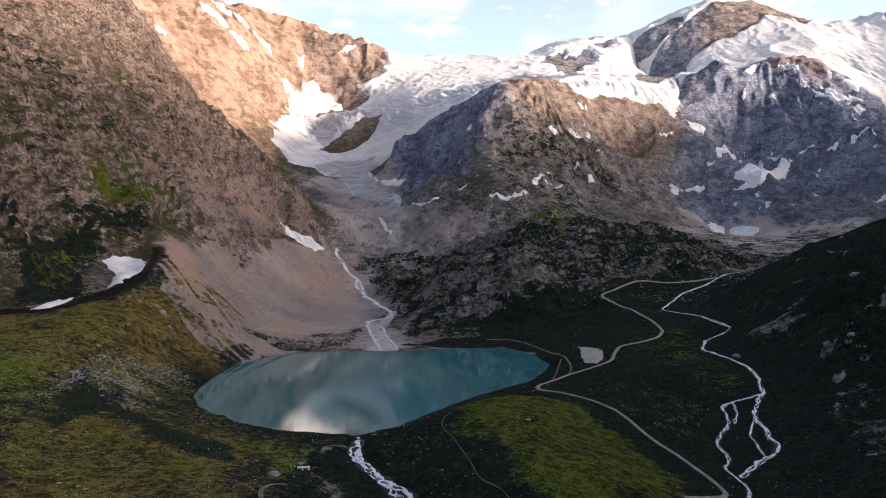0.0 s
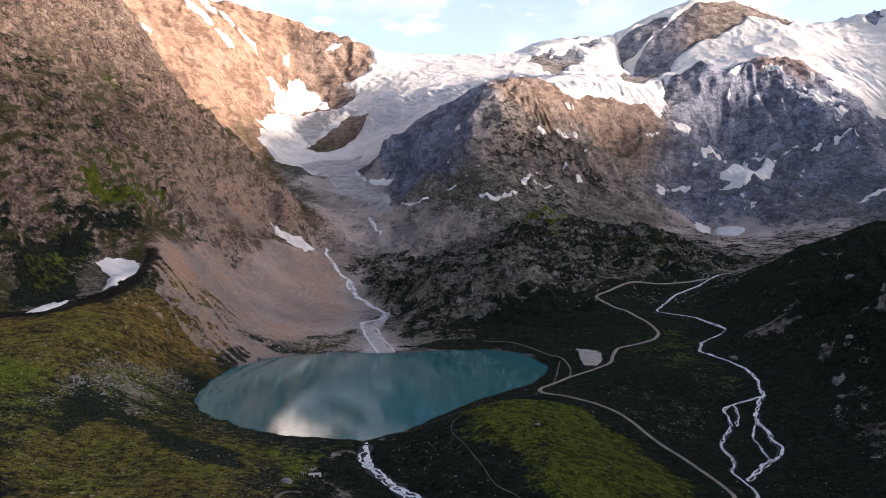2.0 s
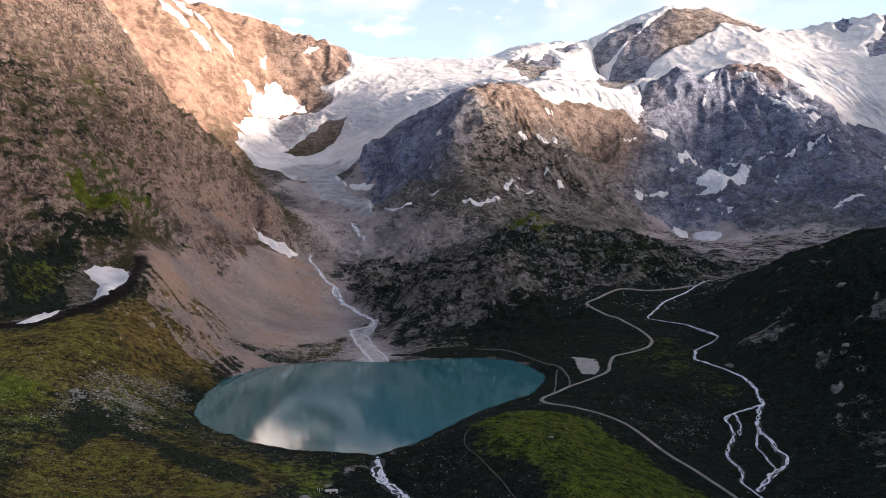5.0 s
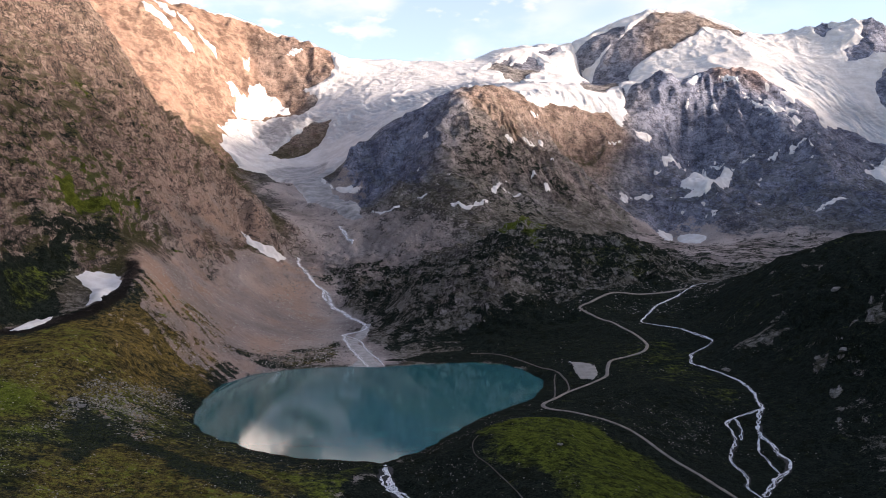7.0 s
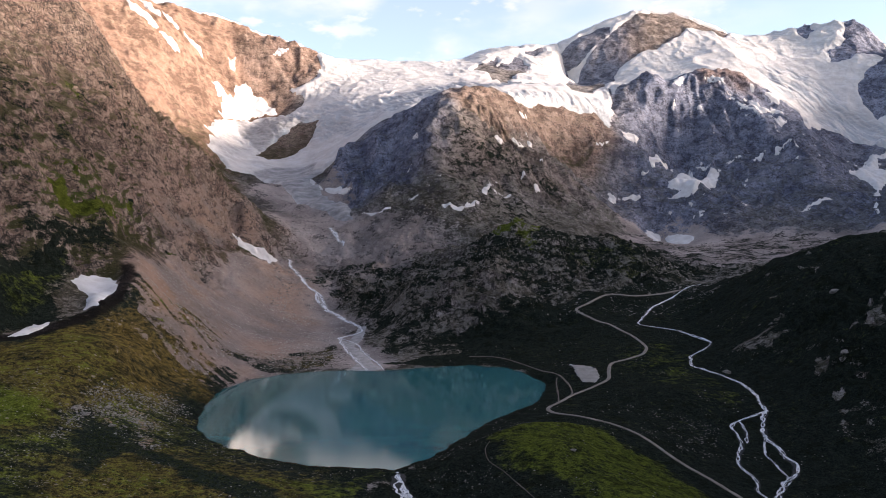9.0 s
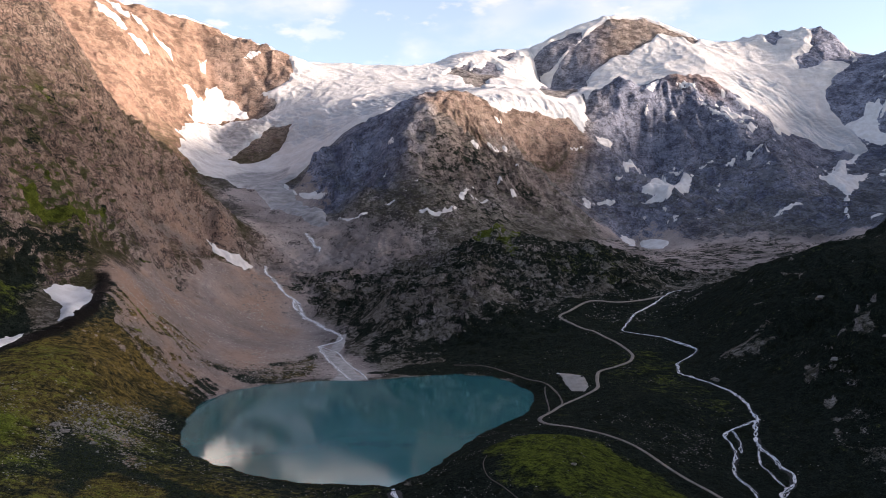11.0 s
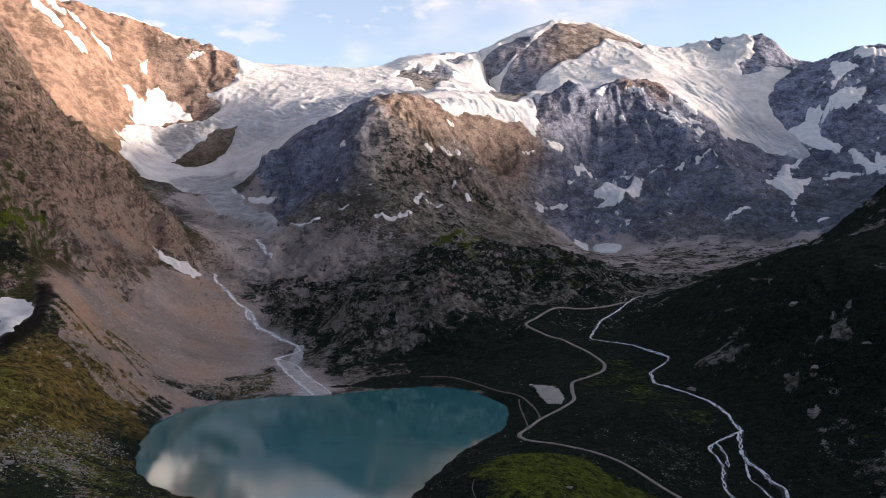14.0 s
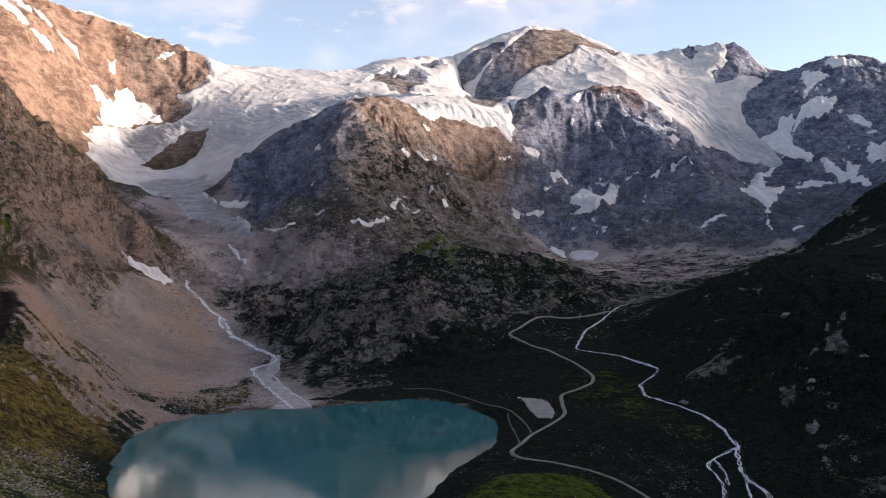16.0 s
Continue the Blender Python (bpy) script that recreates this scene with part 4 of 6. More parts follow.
mass("mountain", "dark shaded rock massif with steep snow gullies",
     [(1700, 2950), (1500, 2600), (1380, 2150), (1500, 1850), (3900, 1900), (3900, 6000), (2900, 6000), (2700, 3900), (2374, 3690), (2250, 3600), (2100, 3300), (1950, 3200), (1800, 3100)])
mass("hill", "low rocky hill with dark turf beside the lake",
     [(30, 1420), (63, 1300), (212, 1340), (330, 1340), (440, 1430), (560, 1560), (620, 1700), (500, 1790), (180, 1760), (60, 1560)])
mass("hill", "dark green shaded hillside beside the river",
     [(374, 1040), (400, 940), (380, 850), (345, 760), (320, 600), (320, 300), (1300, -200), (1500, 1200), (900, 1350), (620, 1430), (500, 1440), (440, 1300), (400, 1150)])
mass("hill", "shaded rocky green hill behind the river valley",
     [(620, 1430), (900, 1350), (1500, 1200), (3900, 1200), (3900, 1900), (1500, 1850), (1000, 1760), (760, 1600)])
FLANK = [(-394, 1020), (-386, 1090), (-384, 1170), (-392, 1330), (-330, 1420), (-270, 1290), (-245, 1075), (-268, 993), (-342, 1012)]
CX, CY = -80.0, -200.0


def soft(x, y, area, edge):
    return step01(edge, -edge, area_distance(x, y, area) + 0.6 * edge * fbm(x, y, 2.2 * edge, 3))


GRASSY = []
GRASSY.append(([(-620, 780), (-468, 915), (-420, 990), (-385, 1090), (-345, 1150), (-300, 1080), (-235, 1010), (-215, 850), (-150, 745), (-60, 720), (-60, 300), (-700, 300)], 30, 0.66))
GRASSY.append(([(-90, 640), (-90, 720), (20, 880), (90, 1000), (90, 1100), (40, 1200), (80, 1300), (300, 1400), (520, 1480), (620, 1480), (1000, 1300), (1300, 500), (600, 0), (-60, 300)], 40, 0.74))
GRASSY.append(([(-30, 1500), (70, 1290), (240, 1330), (440, 1430), (600, 1600), (560, 1760), (180, 1740)], 60, 0.52))
GRASSY.append(([(-60, 1246), (20, 1205), (120, 1200), (80, 1500), (62, 1661), (-76, 1850), (-198, 1790), (-101, 1473)], 30, 0.47))
GRASSY.append(([(440, 1430), (620, 1480), (900, 1650), (1300, 1850), (1100, 2300), (700, 2200), (500, 1800)], 60, 0.43))
GRASSY.append(([(600, 1750), (900, 1650), (1300, 1850), (1350, 2200), (1150, 2420), (850, 2560), (650, 2350)], 60, 0.40))
GRASSY.append(([(-70, 1165), (-20, 1200), (60, 1210), (110, 1140), (60, 1146), (-4, 1142)], 10, 0.60))
LEDGES = [[(-525, 1260), (-511, 1279), (-493, 1275), (-464, 1290), (-479, 1348), (-462, 1359), (-456, 1427), (-455, 1378), (-448, 1284), (-474, 1269), (-499, 1226)], [(-613, 1309), (-591, 1380), (-572, 1364), (-594, 1300)], [(-582, 1444), (-555, 1512), (-535, 1487), (-562, 1422)],
          [(-538, 1530), (-494, 1640), (-478, 1642), (-515, 1528)], [(-558, 1330), (-546, 1420), (-530, 1406), (-543, 1315)], [(-590, 1244), (-570, 1275), (-560, 1315), (-550, 1283), (-563, 1190)], [(-528, 1299), (-489, 1300), (-490, 1385), (-512, 1345)]]
GRASSY.append((LEDGES[0], 12, 1.0))
HIGH_LEDGES = [[(-631, 1212), (-634, 1268), (-625, 1301), (-599, 1320), (-584, 1345), (-596, 1302), (-620, 1271), (-621, 1193)], [(-587, 1460), (-565, 1498), (-547, 1521), (-541, 1492), (-563, 1465)], [(-581, 1240), (-569, 1288), (-545, 1403), (-538, 1373), (-562, 1254)], [(-525, 1537), (-500, 1589), (-486, 1610), (-499, 1551)], [(-470, 1455), (-450, 1487), (-449, 1451), (-466, 1432)]]
for ledge in HIGH_LEDGES:
    GRASSY.append((ledge, 14, 0.60))
GRASSY.append(([(-553, 1035), (-553, 1055), (-523, 1145), (-497, 1201), (-448, 1279), (-407, 1230), (-422, 1191), (-459, 1173), (-486, 1145), (-483, 1085), (-470, 1000), (-500, 960)], 35, 0.50))
for ledge in LEDGES[1:]:
    GRASSY.append((ledge, 30, 0.50))
GRASSY.append(([(-530, 1079), (-491, 1168), (-468, 1138), (-450, 1111), (-436, 996), (-472, 930)], 34, 0.72))
GRASSY.append(([(-522, 1145), (-459, 1280), (-432, 1317), (-453, 1203), (-505, 1125)], 18, 0.56))
GRASSY.append(([(-257, 1140), (-233, 1114), (-180, 1121), (-116, 1150), (-105, 1222), (-132, 1330), (-178, 1247), (-212, 1174)], 24, 0.50))
GRASSY.append(([(150, 1560), (216, 1590), (300, 1590), (420, 1590), (540, 1600), (476, 1500), (330, 1400), (215, 1470)], 40, 0.55))
GRASSY.append(([(-700, 900), (-440, 1150), (-400, 1400), (-420, 1800), (-640, 1560), (-900, 1300)], 120, 0.44))
GRASSY.append(([(60, 2100), (380, 2200), (520, 2380), (420, 2480), (180, 2380)], 110, 0.50))
GRASSY.append(([(-40, 1950), (300, 2000), (700, 2450), (600, 2600), (100, 2250)], 120, 0.43))
GRASSY.append(([(-420, 1500), (-330, 1400), (-320, 1480), (-400, 1600)], 60, 0.46))
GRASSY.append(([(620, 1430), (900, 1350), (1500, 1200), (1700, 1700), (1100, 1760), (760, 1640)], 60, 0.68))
STREAKS = [[(-362, 1088), (-336, 1099), (-298, 1122), (-312, 1090), (-339, 1072)], [(-357, 1128), (-337, 1145), (-288, 1144), (-301, 1122)], [(-359, 1236), (-336, 1253), (-308, 1286), (-305, 1241), (-333, 1224)], [(-349, 1044), (-326, 1062), (-299, 1066), (-315, 1046)], [(-403, 1416), (-387, 1465), (-378, 1512), (-379, 1450)]]
for streak in STREAKS:
    GRASSY.append((streak, 7, 0.66))
FRESH = []
FRESH.append(([(-5, 700), (45, 745), (85, 785), (125, 750), (150, 700), (172, 640), (180, 590), (140, 520), (110, 490), (50, 470), (35, 560), (10, 650)], 22, 0.60))
FRESH.append(([(334, 1195), (336, 1084), (333, 952), (315, 855), (267, 859), (216, 933), (185, 1019), (248, 1098)], 40, 0.36))
FRESH.append(([(-90, 640), (90, 1000), (90, 1190), (300, 1390), (620, 1480), (900, 900), (600, 300), (100, 300)], 60, 0.2))
FRESH.append(([(200, 1470), (318, 1440), (407, 1431), (555, 1579), (460, 1600), (280, 1600)], 40, 0.34))
FRESH.append(([(-550, 1210), (-540, 1290), (-500, 1380), (-440, 1450), (-425, 1300), (-480, 1230), (-505, 1195)], 20, 1.0))
FRESH.append(([(-700, 900), (-440, 1150), (-400, 1400), (-420, 1800), (-640, 1560), (-900, 1300)], 80, 0.3))
for ledge in LEDGES[1:] + HIGH_LEDGES:
    FRESH.append((ledge, 50, 0.62))
for streak in STREAKS:
    FRESH.append((streak, 10, 0.55))
FRESH.append(([(-500, 1030), (-470, 1150), (-455, 1120), (-445, 1030), (-470, 980)], 20, 0.45))
FRESH.append(([(215, 1480), (240, 1590), (262, 1620), (225, 1640), (195, 1590)], 12, 1.0))
FRESH.append(([(-459, 915), (-393, 1005), (-340, 1000), (-320, 880), (-380, 800)], 30, 0.42))
FRESH.append(([(160, 1560), (220, 1580), (260, 1600), (220, 1640), (160, 1620)], 20, 0.9))
FRESH.append(([(-420, 640), (-330, 680), (-310, 760), (-360, 800), (-430, 760)], 40, 0.75))
FRESH.append(([(-150, 640), (-80, 660), (-75, 600), (-110, 540), (-150, 580)], 30, 0.6))
SHRUB_BAND = [(-325, 760), (-297, 721), (-257, 690), (-217, 646), (-183, 625), (-156, 612), (-147, 575), (-179, 579), (-219, 622), (-265, 670), (-280, 668), (-278, 601), (-290, 613), (-313, 703)]
OUTCROPS = [([(372, 799), (394, 791), (404, 765), (397, 753), (373, 775)], 6, 0.24), ([(367, 753), (383, 760), (383, 744), (371, 737)], 5, 0.24), ([(401, 840), (417, 836), (416, 824), (401, 830)], 5, 0.24), ([(376, 866), (387, 848), (380, 844), (373, 855)], 5, 0.22), ([(242, 635), (262, 649), (251, 616), (235, 614)], 6, 0.24),
            ([(368, 1034), (443, 1046), (440, 1024), (374, 994)], 6, 0.3), ([(500, 1045), (507, 1005), (486, 977), (478, 1003)], 8, 0.16), ([(444, 988), (452, 956), (421, 910), (416, 932)], 8, 0.13), ([(410, 909), (434, 853), (415, 829), (388, 869)], 9, 0.16),
            ([(44, 1401), (144, 1426), (204, 1397), (149, 1277), (53, 1316)], 30, 0.03), ([(560, 1120), (600, 1130), (610, 1090), (570, 1080)], 12, 0.13), ([(640, 900), (690, 960), (700, 900), (660, 860)], 14, 0.13)]
# blue painted for haze far off, and for shade on hump flank and summit's left
SHADE_BLUE = []
SHADE_BLUE.append(([(820, 2900), (760, 2650), (1000, 2500), (1290, 2400), (1500, 1900), (3900, 1900), (3900, 6000), (1850, 6000), (1850, 4100), (1400, 3330), (950, 3230)], 120, 0.9))
SHADE_BLUE.append(([(-240, 2520), (-130, 2200), (60, 2150), (150, 2450), (200, 2600), (0, 2700)], 70, 1.0))
SHADE_BLUE.append(([(380, 3930), (480, 3700), (900, 3600), (1250, 3620), (1250, 4200), (380, 4200)], 80, 0.6))
BROWN = []
BROWN.append(([(-30, 1500), (70, 1290), (200, 1330), (240, 1480), (150, 1560), (60, 1700), (-76, 1850), (-198, 1790), (-101, 1473), (-60, 1246)], 40, 0.22))
BROWN.append(([(150, 1290), (440, 1430), (600, 1600), (1300, 1850), (1350, 2200), (1150, 2420), (850, 2560), (560, 1760), (180, 1740)], 60, 0.22))
BROWN.append(([(-257, 1140), (-180, 1121), (-105, 1180), (-105, 1222), (-132, 1330), (-212, 1174)], 20, 0.45))
BROWN.append(([(-700, 700), (-468, 930), (-390, 1100), (-380, 1330), (-270, 1300), (-235, 1075), (-262, 980), (-262, 850), (-290, 750), (-330, 640), (-500, 500)], 40, 0.60))
BROWN.append(([(-330, 640), (-290, 800), (-200, 720), (-100, 640), (-60, 300), (-300, 300)], 60, 0.60))
FRESH.append(([(-700, 500), (-600, 800), (-330, 1000), (-262, 850), (-160, 700), (-80, 650), (-90, 400)], 60, 0.42))
SCREE = []
SCREE.append(([(-400, 1180), (-350, 1130), (-290, 1060), (-250, 1040), (-170, 1130), (-90, 1150), (-55, 1150), (-65, 1240), (-85, 1330), (-125, 1640), (-190, 1880), (-270, 1880), (-330, 1720), (-385, 1430)], 30, 1.0))
SCREE.append(([(-260, 1880), (-60, 1700), (120, 1880), (60, 1990), (-60, 2120), (-100, 2280), (-160, 2500), (-330, 2640), (-400, 2420), (-320, 2100)], 60, 0.62))
SCREE.append(([(640, 1700), (780, 1640), (1000, 1800), (1350, 2150), (1200, 2450), (900, 2620), (760, 2560), (600, 2300)], 80, 0.8))
SCREE.append(([(-323, 681), (-338, 777), (-324, 864), (-301, 907), (-273, 891), (-266, 804), (-257, 690), (-297, 721), (-323, 761)], 14, 0.6))
SCREE.append(([(600, 2550), (850, 2620), (860, 2850), (700, 2850)], 60, 0.3))
SCREE.append((FLANK, 25, 1.0))
SCREE.append(([(-128, 1380), (-90, 1420), (-82, 1251), (-52, 1120), (-110, 1120), (-112, 1254)], 8, 1.0))
SCREE.append(([(-620, 780), (-468, 930), (-394, 1030), (-268, 1003), (-258, 850), (-160, 700), (-95, 640), (-95, 300), (-700, 300)], 15, 0.85))
TAN = []
TAN.append((SCREE[-1][0], 30, 0.8))
TAN.append((SCREE[3][0], 20, 1.0))
TAN.append((FLANK, 40, 1.0))
TAN.append(([(-480, 1000), (-370, 1090), (-290, 1040), (-255, 1150), (-265, 1300), (-300, 1500), (-330, 1700), (-400, 1450)], 60, 0.85))
TAN.append(([(-260, 1040), (-180, 1150), (-150, 1300), (-190, 1880), (-330, 1880), (-300, 1400)], 50, 0.80))
UPPER_SCREE = [(-385, 1430), (-330, 1720), (-250, 1900), (-330, 1980), (-430, 1800), (-460, 1500)]
SCREE.append((UPPER_SCREE, 50, 0.55))
TAN.append((UPPER_SCREE, 50, 0.9))
RED = []
RED.append(([(-2900, 0), (-480, 900), (-330, 1500), (-180, 1900), (-400, 2050), (-2900, 2400)], 90, 0.72))
RED.append(([(-420, 2250), (-480, 3000), (-200, 3450), (-300, 4300), (-2900, 4300), (-2900, 2200)], 70, 1.0))
# hump front: the warm evening light put in as redder rock
RED.append(([(170, 2500), (300, 2400), (420, 2560), (560, 2700), (700, 2780), (830, 2910), (790, 2990), (600, 3000), (380, 2730), (200, 2640)], 50, 0.62))
RED.append(([(60, 2150), (300, 2200), (600, 2500), (560, 2640), (300, 2440)], 80, 0.25))
# summit's sunward face painted browner, as the sun makes it
RED.append(([(1100, 3650), (1400, 3700), (1900, 4000), (1800, 4300), (1200, 4300)], 60, 0.3))
RED.append(([(-420, 2820), (-400, 3000), (-210, 3090), (-220, 2920), (-300, 2830)], 15, 0.5))
RED.append(([(20, 1450), (144, 1440), (204, 1397), (149, 1277), (53, 1300), (0, 1320), (-100, 1473), (-190, 1790), (60, 1680)], 50, 0.18))
# lit top of the dome, its warm light painted as red rock
RED.append(([(1250, 3200), (1500, 3180), (1500, 3350), (1250, 3350)], 40, 0.7))


def mask(x, y, areas):
    total = np.zeros(x.shape)
    for area, edge, amount in areas:
        xs, ys = [p[0] for p in area], [p[1] for p in area]
        box = (x > min(xs) - 3 * edge) & (x < max(xs) + 3 * edge) & (y > min(ys) - 3 * edge) & (y < max(ys) + 3 * edge)
        if box.any():
            total[box] = np.maximum(total[box], amount * soft(x[box], y[box], area, edge))
    return total


def sheet(name, x, y, z, faces, attrs, material):
    used = np.unique(faces)
    back = np.zeros(len(x), np.int64)
    back[used] = np.arange(len(used))
    mesh = bpy.data.meshes.new(name)
    mesh.vertices.add(len(used))
    mesh.vertices.foreach_set("co", np.stack([x[used], y[used], z[used]], 1).ravel())
    loops = back[faces].ravel()
    mesh.loops.add(len(loops))
    mesh.loops.foreach_set("vertex_index", loops)
    mesh.polygons.add(len(faces))
    mesh.polygons.foreach_set("loop_start", np.arange(0, len(loops), faces.shape[1]))
    mesh.polygons.foreach_set("use_smooth", np.ones(len(faces), bool))
    for key, values in attrs.items():
        mesh.attributes.new(key, "FLOAT", "POINT").data.foreach_set("value", np.asarray(values[used], np.float32))
    mesh.update(calc_edges=True)
    mesh.materials.append(material)
    return new(name, mesh)


def fan(angles, radii):
    """A sheet of land in rings and rays; gives its points and quads."""
    a, r = np.meshgrid(np.radians(angles), radii, indexing="ij")
    x, y = (CX + r * np.sin(a)).ravel(), (CY + r * np.cos(a)).ravel()
    na, nr = len(angles), len(radii)
    i, j = np.meshgrid(np.arange(na - 1), np.arange(nr - 1), indexing="ij")
    k = (i * nr + j).ravel()
    return x, y, np.stack([k, k + nr, k + nr + 1, k + 1], 1)


def islands(faces):
    """For each face the number of the connected island it belongs to, and the islands' sizes."""
    names, flat = np.unique(faces, return_inverse=True)
    flat = flat.reshape(faces.shape)
    label = np.arange(len(names))
    while True:
        low = label[flat].min(1)
        fresh = label.copy()
        for k in range(faces.shape[1]):
            np.minimum.at(fresh, flat[:, k], low)
            np.minimum.at(fresh, label[flat[:, k]], low)
        for k in range(3):
            fresh = fresh[fresh]
        if (fresh == label).all():
            break
        label = fresh
    island = np.unique(label[flat[:, 0]], return_inverse=True)[1]
    return island, np.bincount(island)


def build_land():
    x, y, quads = fan(np.linspace(-37, 50, 940), 540 * (4930 / 540) ** np.linspace(0, 1, 1050))
    z = height(x, y)
    attrs = {"grass": mask(x, y, GRASSY), "scree": mask(x, y, SCREE), "red": mask(x, y, RED), "tan": mask(x, y, TAN), "shade_blue": mask(x, y, SHADE_BLUE), "brown": mask(x, y, BROWN), "fresh": mask(x, y, FRESH), "vein": veins(x, y), "bank_shade": step01(13, 7, line_distance(x, y, SHADED_BANK) + 3 * vnoise(x / 9, y / 9))}
    attrs["grass"] *= 1 - 0.30 * np.maximum(mask(x, y, SCREE[3:4]), mask(x, y, SCREE[6:7]))
    attrs["grass"] -= 0.8 * mask(x, y, OUTCROPS)
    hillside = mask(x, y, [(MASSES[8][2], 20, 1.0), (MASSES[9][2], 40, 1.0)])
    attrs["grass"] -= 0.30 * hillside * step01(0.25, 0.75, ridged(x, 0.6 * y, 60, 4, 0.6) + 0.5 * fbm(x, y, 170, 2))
    attrs["brown"] *= 1 - 0.9 * mask(x, y, [(SHRUB_BAND, 8, 1.0)])
    attrs["fresh"] *= 1 - mask(x, y, [(SHRUB_BAND, 8, 1.0)])
    butt = mask(x, y, [([(-566, 3411), (-497, 3502), (-309, 3545), (-223, 3435), (-234, 3377), (-324, 3326), (-381, 3235), (-476, 3298)], 25, 1.0)])
    attrs["red"] *= 1 - 0.25 * butt
    flank = mask(x, y, [(FLANK, 25, 1.0)])
    streak = vnoise((0.6 * x + 0.8 * y) / 6, (0.8 * x - 0.6 * y) / 60) + 0.6 * vnoise((0.6 * x + 0.8 * y) / 14, (0.8 * x - 0.6 * y) / 90)
    attrs["grass"] = np.where(flank > 0.05, (attrs["grass"] * (1 - flank) + flank * np.clip(0.435 + 0.11 * streak + 0.07 * step01(60, 15, line_distance(x, y, [(-365, 1090), (-330, 1150), (-300, 1230)])) + 0.13 * step01(110, 15, line_distance(x, y, [(-394, 1020), (-342, 1012), (-268, 993)])) - 0.0008 * (y - 1050), 0, 0.62)), attrs["grass"])
    cx, cy = x[quads].mean(1), y[quads].mean(1)
    owner = np.zeros(len(quads), int)
    for k, (name, label, area) in enumerate(MASSES):
        owner[(owner == 0) & (area_distance(cx, cy, area) < 0)] = k + 1
    for k, (name, label, area) in enumerate(MASSES):
        mine = quads[owner == k + 1]
        kind = np.where(attrs["scree"][mine].mean(1) > 0.55, 2, np.where(attrs["grass"][mine].mean(1) > 0.52, 1, 0))
        base = new(name)
        for q in (1, 2):
            if (kind == q).sum() < 1500:
                kind[kind == q] = 0
        pieces = ("rock_face", "turf_slope", "scree_slope", "crest", "foot_slope")
        if (kind == 0).all():   # bare mountains: their upper ridge and their foot stand apart from the face
            middle = z[mine].mean(1)
            lo, hi = np.percentile(middle, 4), np.percentile(middle, 99)
            kind = np.where(middle > lo + 0.68 * (hi - lo), 3, np.where(middle < lo + 0.25 * (hi - lo), 4, 0))
        for q in list(range(len(pieces))) * 2:   # scattered scraps go to the piece round them
            chosen = np.where(kind == q)[0]
            if len(chosen):
                island, size = islands(mine[chosen])
                small = size[island] < 2500
                if small.any() and not small.all():
                    kind[chosen[small]] = 0 if q else np.bincount(np.append(kind[kind > 0], [1, 1])).argmax()
        for q, piece in enumerate(pieces):
            chosen = np.where(kind == q)[0]
            if len(chosen) == 0:
                continue
            island, size = islands(mine[chosen])
            first = size.argmax()
            own = np.where(size[island] > 1500, island, first)
            for one in np.unique(own):
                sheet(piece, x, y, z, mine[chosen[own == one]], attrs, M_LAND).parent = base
        tagged(base, label, name, kind="thing")
    tagged(sheet("ground", x, y, z, quads[owner == 0], attrs, M_LAND), "valley ground of dark turf, scree and bare rock around the lake", "ground", kind="structure")
    # the rest of the land, all round and behind, in coarse steps
    x, y, quads = fan(np.linspace(47, 326, 190), 540 * (4930 / 540) ** np.linspace(0, 1, 110))
    x2, y2, q2 = fan(np.linspace(0, 360, 120), np.linspace(1, 540, 40))
    quads = np.vstack([quads, q2 + len(x)])
    x, y = np.append(x, x2), np.append(y, y2)
    z = height(x, y)
    zero = np.zeros(len(x))
    attrs = {"grass": np.where(z < 500, 0.5, 0.1), "scree": zero, "red": zero, "tan": zero, "bank_shade": zero, "brown": zero, "fresh": zero, "vein": zero, "shade_blue": zero}
    tagged(sheet("ground", x, y, z, quads, attrs, M_LAND), "far mountain land of rock and turf closing the valley", "ground", kind="structure")


build_land()


def build_lake():
    d = [(x, y) for x, y in SHORE]
    c = np.mean(d, axis=0)
    bm = bmesh.new()
    bm.faces.new([bm.verts.new((c[0] + (px - c[0]) * (1.12 if py > 740 else 1.0), c[1] + (py - c[1]) * (1.08 if py > 900 else 1.012), 0.0)) for px, py in reversed(d)])
    mesh = bpy.data.meshes.new("lake")
    bm.normal_update()
    bm.to_mesh(mesh)
    bm.free()
    mesh.materials.append(M_WATER)
    tagged(new("lake", mesh), "milky turquoise glacial lake with soft reflections of sky", "lake", kind="structure")


build_lake()


